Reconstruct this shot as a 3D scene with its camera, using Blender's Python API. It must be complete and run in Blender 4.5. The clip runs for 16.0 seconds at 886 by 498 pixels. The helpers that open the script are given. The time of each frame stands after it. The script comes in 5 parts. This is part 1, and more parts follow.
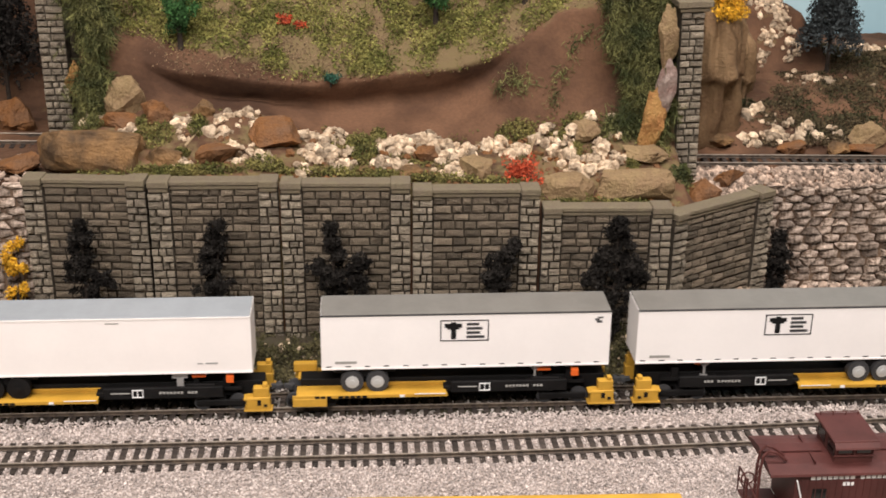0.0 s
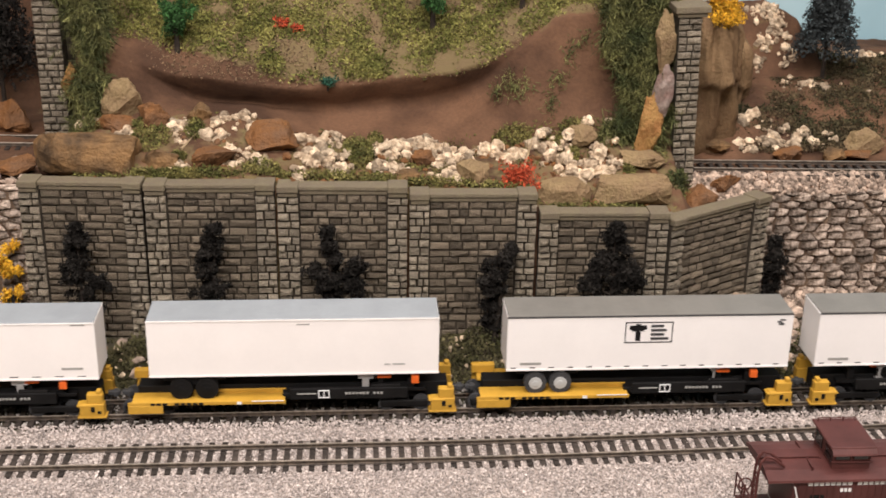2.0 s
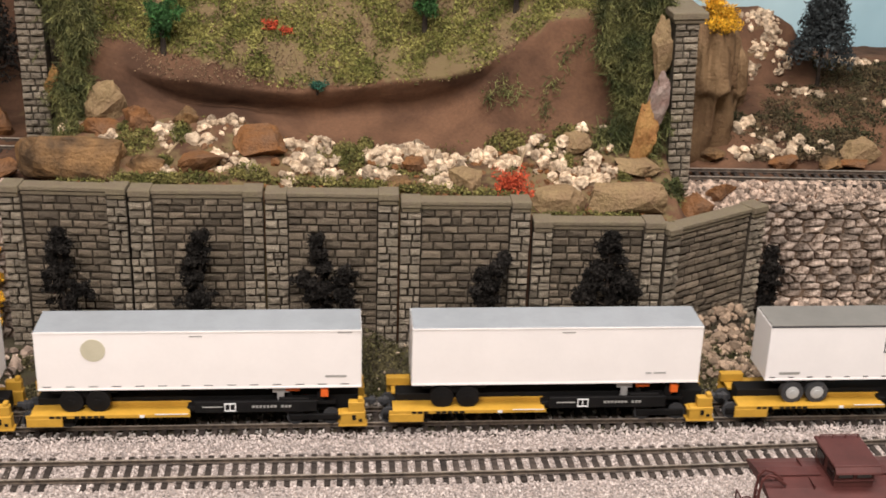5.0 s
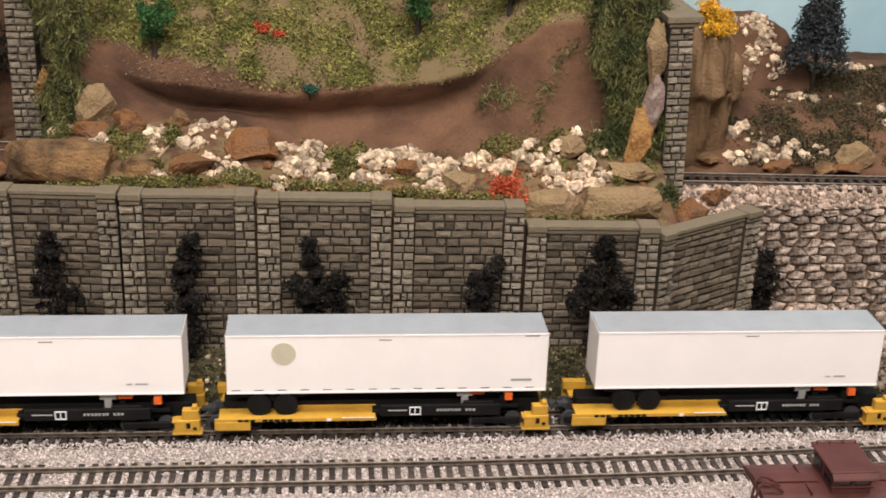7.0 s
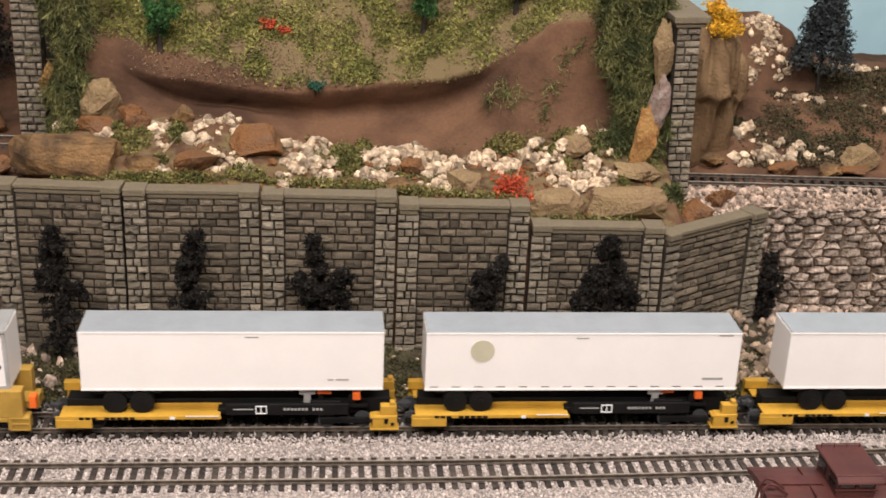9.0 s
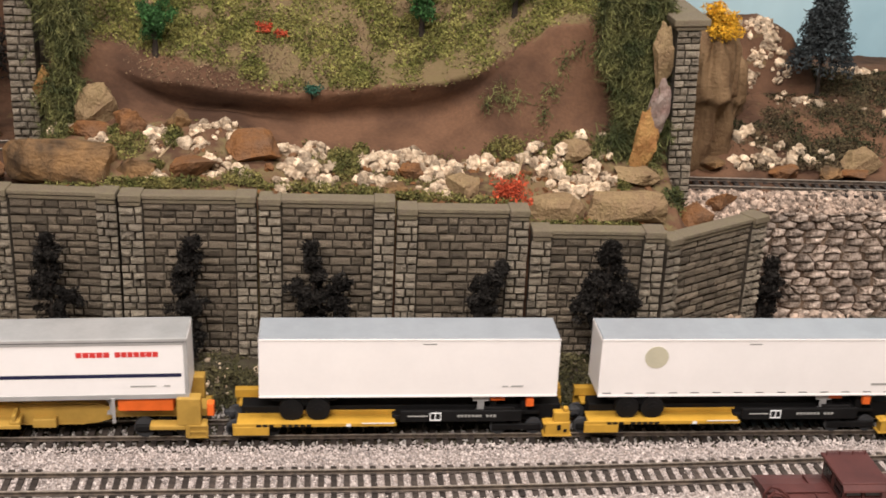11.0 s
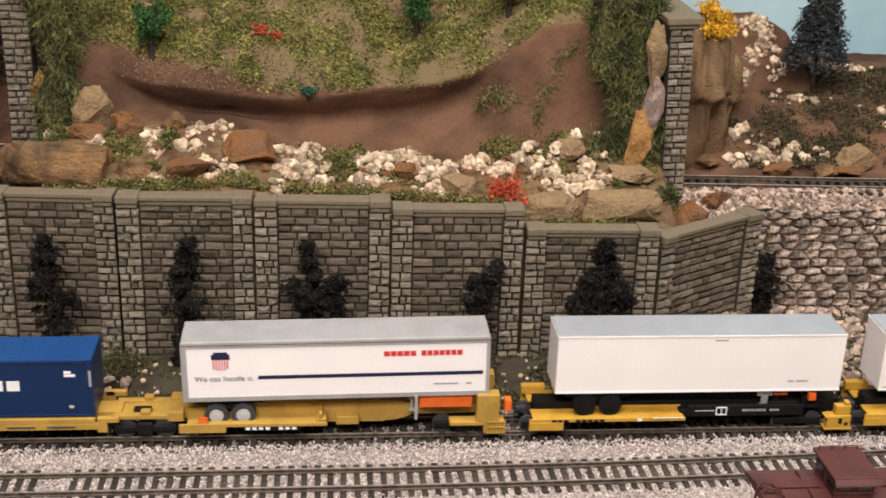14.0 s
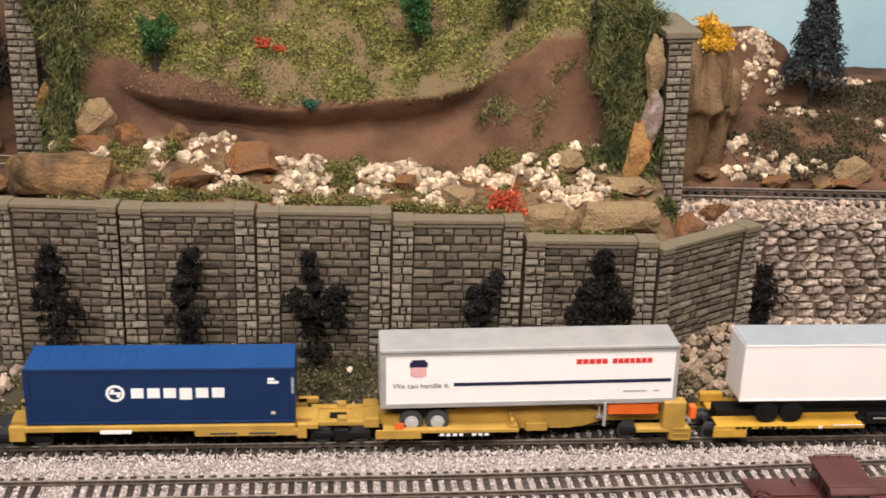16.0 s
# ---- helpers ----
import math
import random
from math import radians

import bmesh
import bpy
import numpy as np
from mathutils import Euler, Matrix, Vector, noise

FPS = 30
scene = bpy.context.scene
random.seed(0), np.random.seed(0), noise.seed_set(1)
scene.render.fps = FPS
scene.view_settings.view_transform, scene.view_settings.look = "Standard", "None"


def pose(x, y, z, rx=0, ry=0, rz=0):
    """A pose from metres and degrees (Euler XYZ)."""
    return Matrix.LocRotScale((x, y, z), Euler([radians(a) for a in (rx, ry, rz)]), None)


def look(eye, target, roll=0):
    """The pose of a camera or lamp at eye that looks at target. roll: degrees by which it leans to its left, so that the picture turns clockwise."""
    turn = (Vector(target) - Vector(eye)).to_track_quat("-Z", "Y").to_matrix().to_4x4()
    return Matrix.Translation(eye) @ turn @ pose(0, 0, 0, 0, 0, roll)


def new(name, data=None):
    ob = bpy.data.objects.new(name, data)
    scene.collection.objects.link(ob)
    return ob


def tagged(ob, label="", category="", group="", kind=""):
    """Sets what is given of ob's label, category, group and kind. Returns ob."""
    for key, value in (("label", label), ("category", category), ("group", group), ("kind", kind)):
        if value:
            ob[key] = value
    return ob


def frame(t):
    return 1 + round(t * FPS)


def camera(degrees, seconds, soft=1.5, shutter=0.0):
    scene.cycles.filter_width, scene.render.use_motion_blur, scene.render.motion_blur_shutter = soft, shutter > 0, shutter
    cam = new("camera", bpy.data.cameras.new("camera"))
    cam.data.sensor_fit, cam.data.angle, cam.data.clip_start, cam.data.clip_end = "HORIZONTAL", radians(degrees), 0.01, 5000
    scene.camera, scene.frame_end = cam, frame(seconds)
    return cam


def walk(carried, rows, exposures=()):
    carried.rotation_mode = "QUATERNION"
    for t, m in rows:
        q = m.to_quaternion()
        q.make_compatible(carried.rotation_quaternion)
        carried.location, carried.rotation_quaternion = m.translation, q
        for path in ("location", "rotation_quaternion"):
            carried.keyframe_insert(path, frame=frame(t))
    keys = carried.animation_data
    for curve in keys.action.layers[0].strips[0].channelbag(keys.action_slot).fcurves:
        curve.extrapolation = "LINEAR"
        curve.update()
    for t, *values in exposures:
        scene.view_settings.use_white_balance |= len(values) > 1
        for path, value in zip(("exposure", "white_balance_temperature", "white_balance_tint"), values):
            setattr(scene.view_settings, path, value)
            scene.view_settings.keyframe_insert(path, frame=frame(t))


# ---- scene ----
cam = camera(38.248, 16.0, soft=1.7, shutter=0.5)
PATH = [
    (0, (0.0034, -0.6280, 0.3485), (0.0655, 0.2946, -0.0321), 0.647),
    (0.5, (0.0027, -0.6268, 0.3486), (0.0699, 0.2956, -0.0318), 0.621),
    (1, (0.0013, -0.6251, 0.3505), (0.0698, 0.2974, -0.0294), 0.683),
    (1.5, (0.0016, -0.6263, 0.3508), (0.0715, 0.2964, -0.0284), 1.012),
    (2, (-0.0000, -0.6269, 0.3487), (0.0692, 0.2962, -0.0294), 1.064),
    (2.5, (0.0007, -0.6260, 0.3482), (0.0690, 0.2963, -0.0322), 1.083),
    (3, (0.0011, -0.6259, 0.3484), (0.0703, 0.2957, -0.0335), 1.009),
    (3.5, (0.0000, -0.6247, 0.3485), (0.0695, 0.2970, -0.0332), 1.060),
    (4, (-0.0016, -0.6215, 0.3475), (0.0721, 0.2995, -0.0350), 1.626),
    (4.5, (-0.0043, -0.6153, 0.3469), (0.0759, 0.3064, -0.0327), 1.702),
    (7, (-0.0048, -0.6056, 0.3430), (0.0848, 0.3186, -0.0283), 1.936),
    (7.5, (-0.0040, -0.6084, 0.3439), (0.0874, 0.3143, -0.0307), 1.870),
    (8, (-0.0056, -0.6095, 0.3458), (0.0871, 0.3125, -0.0303), 1.938),
    (8.5, (-0.0068, -0.6077, 0.3465), (0.0835, 0.3146, -0.0291), 2.255),
    (9, (-0.0076, -0.6039, 0.3432), (0.0825, 0.3194, -0.0303), 2.503),
    (11.5, (-0.0100, -0.5960, 0.3411), (0.0859, 0.3275, -0.0303), 2.420),
    (12, (-0.0100, -0.5957, 0.3392), (0.0843, 0.3277, -0.0327), 2.210),
    (12.5, (-0.0094, -0.5977, 0.3387), (0.0828, 0.3256, -0.0342), 2.008),
    (13, (-0.0093, -0.5973, 0.3395), (0.0829, 0.3254, -0.0349), 1.940),
    (13.5, (-0.0077, -0.5982, 0.3424), (0.0843, 0.3249, -0.0311), 2.015),
    (14, (-0.0053, -0.6006, 0.3428), (0.0864, 0.3235, -0.0282), 1.978),
    (14.5, (-0.0042, -0.6051, 0.3454), (0.0892, 0.3194, -0.0241), 1.958),
    (15, (-0.0029, -0.6104, 0.3447), (0.0892, 0.3159, -0.0208), 1.650),
    (15.5, (-0.0039, -0.6112, 0.3445), (0.0865, 0.3164, -0.0182), 1.733),
    (16, (-0.0041, -0.6080, 0.3442), (0.0850, 0.3202, -0.0172), 1.995),
]
walk(cam, [(t, look(eye, target, roll)) for t, eye, target, roll in PATH],
     exposures=[(0.0, 0.12), (13.5, 0.12), (14.5, 0.09), (15.5, 0.2), (16.0, 0.28)])


# ---- world, room light ----
world = bpy.data.worlds.new("room_world")
scene.world = world
world.use_nodes = True
world.node_tree.nodes["Background"].inputs[0].default_value = (1.0, .97, .93, 1)
world.node_tree.nodes["Background"].inputs[1].default_value = .05


def ceiling_lamp(x, y, watts, sx, sy):
    data = bpy.data.lights.new("ceiling_lamp", "AREA")
    data.shape, data.size, data.size_y, data.energy, data.color = "RECTANGLE", sx, sy, watts, (1.0, .925, .885)
    ob = new("ceiling_lamp", data)
    ob.matrix_world = pose(x, y, 1.385)
    return ob


ceiling_lamp(-.35, -1.25, 52, 1.2, .4)
ceiling_lamp(.35, -.30, 24, 1.2, .4)


# ---- materials ----
def material(name, color, rough=.7, vary=.25, scale=200.0, fine=1500.0, bump=.3, depth=.0003, metal=0.0, second=None, island=0.0, spec=.3, objvar=0.0):
    """Base colour broken up by noise at two sizes, with fine relief. second: a colour mixed in by the coarse noise."""
    m = bpy.data.materials.new(name)
    m.use_nodes = True
    nt, p = m.node_tree, m.node_tree.nodes["Principled BSDF"]
    nd, ln = nt.nodes, nt.links
    co = nd.new("ShaderNodeTexCoord").outputs["Object"]
    a, b = nd.new("ShaderNodeTexNoise"), nd.new("ShaderNodeTexNoise")
    for n, s in ((a, scale), (b, fine)):
        n.inputs["Scale"].default_value, n.inputs["Detail"].default_value = s, 5
        ln.new(co, n.inputs["Vector"])
    ramp = nd.new("ShaderNodeValToRGB")
    lo, hi = [tuple(c * k for c in color) + (1,) for k in (1 - vary, 1 + vary)]
    ramp.color_ramp.elements[0].color, ramp.color_ramp.elements[1].color = lo, (tuple(second) + (1,)) if second else hi
    ramp.color_ramp.elements[0].position, ramp.color_ramp.elements[1].position = .36, .64
    ln.new(a.outputs[0], ramp.inputs[0])
    out = ramp.outputs[0]

    def times_value(source, amount, out):
        mr = nd.new("ShaderNodeMapRange")
        mr.inputs["From Min"].default_value, mr.inputs["From Max"].default_value = (.3, .7) if source is b.outputs[0] else (0, 1)
        mr.inputs["To Min"].default_value, mr.inputs["To Max"].default_value = 1 - amount, 1 + amount
        ln.new(source, mr.inputs["Value"])
        mul = nd.new("ShaderNodeMix")
        mul.data_type, mul.blend_type = "RGBA", "MULTIPLY"
        mul.inputs["Factor"].default_value = 1
        ln.new(out, mul.inputs["A"]), ln.new(mr.outputs[0], mul.inputs["B"])
        return mul.outputs["Result"]

    out = times_value(b.outputs[0], vary, out)
    if island:
        out = times_value(nd.new("ShaderNodeNewGeometry").outputs["Random Per Island"], island, out)
    if objvar:
        out = times_value(nd.new("ShaderNodeObjectInfo").outputs["Random"], objvar, out)
    ln.new(out, p.inputs["Base Color"])
    p.inputs["Roughness"].default_value, p.inputs["Metallic"].default_value = rough, metal
    p.inputs["Specular IOR Level"].default_value = spec
    if bump:
        bp = nd.new("ShaderNodeBump")
        bp.inputs["Strength"].default_value, bp.inputs["Distance"].default_value = bump, depth
        ln.new(b.outputs[0], bp.inputs["Height"]), ln.new(bp.outputs[0], p.inputs["Normal"])
    return m


M = dict(
    stone=material("cut_stone", (.200, .155, .109), .85, .42, 190, 1300, 1.0, .0014, objvar=.42, second=(.365, .292, .210)),
    # paler than cut_stone: light on the projecting piers is put into the colour
    pier=material("pier_stone", (.320, .262, .192), .85, .40, 170, 1300, 1.0, .0012, objvar=.30, second=(.52, .44, .335)),
    mortar=material("dark_mortar", (.048, .037, .026), .95, .3, 120, 900, .5),
    cap=material("cap_stone", (.265, .212, .148), .85, .42, 140, 1200, .9, .0008, second=(.170, .140, .090)),
    ballast=material("ballast_stone", (.405, .350, .322), .85, .2, 300, 2500, .4, island=.46),
    ballast_bed=material("ballast_bed", (.33, .275, .245), .95, .35, 700, 1800, 1.0, .0008),
    dirt=material("dark_dirt", (.070, .050, .034), .95, .4, 90, 900, .9, .0008, second=(.050, .044, .024)),
    tie=material("tie_plastic", (.040, .031, .026), .65, .35, 200, 1600, .3, objvar=.4),
    rail=material("weathered_rail", (.060, .045, .035), .6, .3, 300, 1500, .2, metal=.2, second=(.10, .075, .055)),
    rail_head=material("worn_rail_head", (.40, .345, .29), .38, .2, 300, 1500, .1, metal=.7),
    rubble=material("white_rubble", (.40, .285, .185), .9, .3, 220, 1600, 1.0, .001, island=.50, second=(.66, .52, .37)),
    gravel=material("pale_gravel", (.30, .225, .175), .9, .35, 260, 1600, .6, .0006, island=.6),
    fieldstone=material("field_stone", (.205, .138, .092), .85, .5, 260, 1100, 1.0, .0018, second=(.52, .415, .340), objvar=.46),
    orange=material("rust_sandstone", (.29, .122, .038), .8, .4, 85, 600, 1.0, .0014, second=(.140, .072, .036)),
    tan=material("tan_sandstone", (.36, .25, .125), .8, .35, 95, 600, 1.0, .0014, second=(.20, .130, .070)),
    brownrock=material("brown_sandstone", (.105, .064, .033), .8, .4, 60, 600, .9, .0012, second=(.215, .120, .050)),
    pinkrock=material("pink_stone", (.44, .34, .29), .75, .45, 160, 600, .9, .001, second=(.19, .12, .10)),
    amber=material("amber_sandstone", (.46, .26, .085), .8, .35, 95, 600, 1.0, .0014, second=(.27, .125, .042)),
    plaster=material("painted_plaster_rock", (.300, .188, .096), .85, .3, 38, 500, .9, .0012, second=(.110, .062, .030)),
    grass=material("yellow_green_turf", (.140, .146, .034), .95, .3, 60, 900, .2, island=.55, second=(.235, .215, .064)),
    leafy=material("dull_green_foliage", (.050, .060, .018), .95, .3, 80, 900, .2, island=.55),
    vine=material("vine_strands", (.050, .062, .019), .9, .3, 80, 900, .2, island=.65, second=(.140, .136, .048)),
    conifer=material("dark_conifer_needles", (.0185, .0162, .0142), .95, .35, 90, 900, .2, island=.6, spec=.1),
    fir=material("blue_green_fir", (.034, .040, .041), .9, .3, 90, 900, .2, island=.5),
    bright=material("bright_green_foliage", (.030, .085, .022), .9, .3, 90, 900, .2, island=.5),
    teal=material("teal_foliage", (.025, .085, .055), .9, .3, 90, 900, .2, island=.4),
    red=material("red_orange_foliage", (.40, .062, .025), .9, .25, 200, 900, .2, island=.35),
    yellow_leaf=material("golden_foliage", (.62, .34, .025), .9, .25, 200, 900, .2, island=.4),
    bark=material("dark_bark", (.035, .026, .02), .95, .3, 200, 1200, .6),
    wood=material("pale_twig", (.30, .22, .13), .9, .3, 200, 1200, .4),
    white=material("white_trailer_plastic", (.80, .765, .745), .42, .02, 40, 500, .03, .0001),
    cream=material("offwhite_trailer_plastic", (.80, .755, .728), .42, .02, 40, 500, .03, .0001),
    roof_grey=material("grey_trailer_roof", (.275, .292, .310), .35, .06, 60, 500, .05, .0001),
    roof_brown=material("brown_grey_roof", (.165, .155, .14), .45, .08, 60, 500, .1, .0001),
    silver=material("silver_trim", (.42, .41, .40), .38, .08, 60, 500, .05, .0001, metal=.35),
    yellow=material("railcar_yellow", (.45, .252, .034), .45, .12, 80, 700, .08, .0001),
    spine_yellow=material("pale_railcar_yellow", (.385, .232, .048), .45, .12, 80, 700, .08, .0001),
    black=material("black_plastic", (.008, .0075, .0075), .6, .2, 100, 700, .05, spec=.15),
    tyre=material("grey_tyre", (.040, .040, .042), .7, .15, 100, 700, .1),
    hub=material("white_hub", (.42, .42, .41), .45, .05, 100, 700, .05),
    orange_part=material("orange_hitch", (.72, .13, .02), .5, .1, 100, 700, .05),
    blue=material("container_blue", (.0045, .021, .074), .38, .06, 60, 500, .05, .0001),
    # container blue again, lightened to imitate light falling on the roof
    lit_blue=material("toplit_roof_blue", (.009, .052, .175), .4, .06, 60, 500, .05, .0001),
    pale_mortar=material("pale_mortar", (.085, .070, .052), .95, .3, 120, 900, .5),
    plywood=material("plywood_bench", (.32, .22, .12), .7, .2, 12, 200, .2),
    navy=material("navy_paint", (.012, .014, .045), .5, .05, 100, 700, .0),
    redpaint=material("red_paint", (.55, .035, .03), .5, .05, 100, 700, .0),
    whitepaint=material("white_paint", (.75, .75, .74), .5, .05, 100, 700, .0),
    greypaint=material("grey_print", (.30, .29, .27), .6, .05, 100, 700, .0),
    discpaint=material("beige_disc", (.50, .46, .34), .5, .05, 100, 700, .0),
    caboose=material("boxcar_red", (.071, .0225, .0195), .55, .18, 60, 700, .15, .0001),
    glass=material("dark_window_glass", (.01, .01, .01), .1, .05, 100, 700, .0, spec=.6),
    sky=material("painted_sky", (.36, .58, .68), .8, .05, 4, 60, .05, second=(.50, .70, .76)),
    room=material("room_wall", (.62, .58, .52), .85, .05, 3, 40, .1),
    carpet=material("dark_carpet", (.12, .10, .09), .95, .2, 20, 400, .3),
    fascia=material("painted_fascia", (.10, .12, .09), .6, .1, 10, 200, .1),
)


# ---- mesh helpers ----
def box(bm, x0, x1, y0, y1, z0, z1, bevel=0.0):
    made = bmesh.ops.create_cube(bm, size=1, matrix=Matrix.Translation(((x0 + x1) / 2, (y0 + y1) / 2, (z0 + z1) / 2)) @ Matrix.Diagonal((x1 - x0, y1 - y0, z1 - z0, 1)))
    if bevel:
        edges = list({e for v in made["verts"] for e in v.link_edges})
        bmesh.ops.bevel(bm, geom=edges, offset=bevel, segments=2, affect="EDGES", profile=.5)


def rod(bm, a, b, r, sides=8, r2=None):
    a, b = Vector(a), Vector(b)
    m = Matrix.Translation((a + b) / 2) @ (b - a).to_track_quat("Z", "Y").to_matrix().to_4x4()
    bmesh.ops.create_cone(bm, cap_ends=True, segments=sides, radius1=r, radius2=r if r2 is None else r2, depth=(b - a).length, matrix=m)


def disc(bm, x, y, z, r, thick, sides=20):
    """A wheel-like disc whose axle runs along y."""
    rod(bm, (x, y - thick / 2, z), (x, y + thick / 2, z), r, sides)


def as_mesh(name, bm, mat, smooth=False):
    me = bpy.data.meshes.new(name)
    bm.to_mesh(me)
    bm.free()
    me.materials.append(mat)
    if smooth:
        me.polygons.foreach_set("use_smooth", [True] * len(me.polygons))
    return me


def part(name, bm, mat, parent, label="", smooth=False):
    ob = new(name, as_mesh(name, bm, mat, smooth))
    ob.parent = parent
    return tagged(ob, label)


SINGLE = dict(emblem_bars="emblem_bar", side_marks="side_mark", marker_dashes="marker_dash", name_bars="name_bar", number_bars="number_bar", red_bars="red_bar", panel_marks="panel_mark", lettering_bars="lettering_bar",
              small_mark="small_mark", shield_stripes="shield_stripe", reporting_marks="reporting_mark", roof_ribs="roof_rib", battens="batten", corner_post="corner_post", window="window", cupola_window="cupola_window",
              cupola_end_window="cupola_window", roof_walk="roof_walk", end_platform="end_platform", data_plate="data_plate", sill_slot="sill_slot", block_opening="block_opening")


def boxes_part(name, mat, parent, *boxes, bevel=0.0, label=""):
    if name in SINGLE:
        for b in boxes:
            bm = bmesh.new()
            box(bm, *b, bevel=bevel)
            ob = part(SINGLE[name], bm, mat, parent, label)
        return ob
    bm = bmesh.new()
    for b in boxes:
        box(bm, *b, bevel=bevel)
    return part(name, bm, mat, parent, label)


def thing(name, label, category, group="", kind=""):
    return tagged(new(name), label, category, group, kind)


def soup(name, verts, faces, mat, smooth=False):
    me = bpy.data.meshes.new(name)
    me.from_pydata(np.asarray(verts).tolist(), [], np.asarray(faces).tolist())
    me.materials.append(mat)
    if smooth:
        me.polygons.foreach_set("use_smooth", [True] * len(me.polygons))
    return me


def joined(shapes, choice, where, scales, turns):
    """Copies of small shapes in one set of vertices and faces. scales: n x 3, turns: n x 3 x 3."""
    vs, fs, count = [], [], 0
    for k, (v, f) in enumerate(shapes):
        pick = np.nonzero(choice == k)[0]
        if not len(pick):
            continue
        w = np.einsum("nij,nvj->nvi", turns[pick], v[None] * scales[pick][:, None]) + where[pick][:, None]
        vs.append(w.reshape(-1, 3))
        fs.append((f[None] + (np.arange(len(pick)) * len(v))[:, None, None]).reshape(-1, f.shape[1]) + count)
        count += len(pick) * len(v)
    return np.concatenate(vs), np.concatenate(fs)


def random_turns(n, rng):
    q = rng.normal(size=(n, 4))
    w, x, y, z = (q / np.linalg.norm(q, axis=1, keepdims=True)).T
    return np.stack([1 - 2 * (y * y + z * z), 2 * (x * y - z * w), 2 * (x * z + y * w), 2 * (x * y + z * w), 1 - 2 * (x * x + z * z), 2 * (y * z - x * w),
                     2 * (x * z - y * w), 2 * (y * z + x * w), 1 - 2 * (x * x + y * y)], -1).reshape(n, 3, 3)


def lump(seed, level=1, rough=.28, freq=1.3, flat=0.0):
    """An irregular stone of radius about 1: vertices and triangles."""
    bm = bmesh.new()
    bmesh.ops.create_icosphere(bm, subdivisions=level, radius=1)
    off = Vector((seed * 7.3, seed * 3.1, seed * 1.7))
    for v in bm.verts:
        d = v.co.normalized()
        k = 1 + rough * noise.noise(d * freq + off) * 1.8 + rough * .45 * noise.noise(d * freq * 3 + off)
        v.co = d * k
        for a in range(3):
            lim = .78
            if flat and abs(v.co[a]) > lim:
                v.co[a] = math.copysign(lim + (abs(v.co[a]) - lim) * (1 - flat), v.co[a])
    bm.verts.ensure_lookup_table()
    v = np.array([tuple(x.co) for x in bm.verts])
    f = np.array([[q.index for q in x.verts] for x in bm.faces])
    bm.free()
    return v, f


RNG = np.random.RandomState(7)
GRIT = [(np.array([(1, 0, 0), (-1, .1, 0), (0, 1, .1), (.1, -1, 0), (0, .1, .8), (0, 0, -.8)]) * (1 + .3 * RNG.normal(size=(6, 1)).clip(-1, 1)),
         np.array([(0, 2, 4), (2, 1, 4), (1, 3, 4), (3, 0, 4), (2, 0, 5), (1, 2, 5), (3, 1, 5), (0, 3, 5)])) for _ in range(6)]
STONES = [lump(k, 1, .34) for k in range(8)]
KNOBS = [lump(k + 90, 2, .42, 2.1) for k in range(8)]
PEBBLES = [lump(k + 40, 2, .30) for k in range(8)]
LEAF = [(np.array([(-.5, 0, 0), (.5, 0, .1), (0, 1, .25)]), np.array([(0, 1, 2)])), (np.array([(-.35, 0, 0), (.45, .1, 0), (.1, 1.1, -.3)]), np.array([(0, 1, 2)]))]


def grains(name, where, size, mat, spread=.35, flat=1.0, shapes=GRIT):
    n = len(where)
    s = size * (1 + spread * RNG.normal(size=(n, 1)).clip(-2, 2)) * (1 + .25 * RNG.uniform(-1, 1, size=(n, 3)))
    t = random_turns(n, RNG)
    v, f = joined(shapes, RNG.randint(len(shapes), size=n), np.asarray(where, float), s, t)
    return soup(name, v, f, mat)


def crag(seed, points=15, level=2, rough=.07):
    """An angular broken rock of radius about 1: vertices and triangles."""
    r = np.random.RandomState(seed + 500)
    p = r.normal(size=(points, 3))
    p /= np.linalg.norm(p, axis=1, keepdims=True)
    p *= r.uniform(.82, 1.12, (points, 1))
    bm = bmesh.new()
    for q in p:
        bm.verts.new(q)
    hull = bmesh.ops.convex_hull(bm, input=bm.verts[:])
    junk = [g for g in hull["geom_interior"] if isinstance(g, bmesh.types.BMVert)]
    bmesh.ops.delete(bm, geom=junk, context="VERTS")
    for _ in range(level):
        bmesh.ops.subdivide_edges(bm, edges=bm.edges[:], cuts=1, use_grid_fill=True)
    bmesh.ops.triangulate(bm, faces=bm.faces[:])
    off = Vector((seed * 5.1, seed * 2.3, 1))
    for v in bm.verts:
        v.co *= 1 + rough * noise.noise(v.co * 2.2 + off) * 2 + rough * .7 * noise.noise(v.co * 7 + off)
    bm.verts.index_update()
    v = np.array([tuple(x.co) for x in bm.verts])
    f = np.array([[q.index for q in x.verts] for x in bm.faces])
    bm.free()
    return v, f

def sstep(a, b, v):
    u = np.clip((v - a) / (b - a), 0, 1)
    return u * u * (3 - 2 * u)


def shelf(x):
    """Height of the ledge behind the retaining wall."""
    return np.interp(x, (-.5, -.2, -.03, .03, .105, .115, .19, .215, .26, .6), (.092, .096, .096, .093, .089, .077, .074, .071, .067, .064))


def ledge_back(x):
    """Height of the ledge at the foot of the bank."""
    return np.interp(x, (-.17, -.14, -.105, -.06, -.035, -.015, .016, .065, .09, .115, .135, .165, .2), (.112, .116, .120, .120, .110, .106, .102, .098, .100, .104, .110, .108, .100))


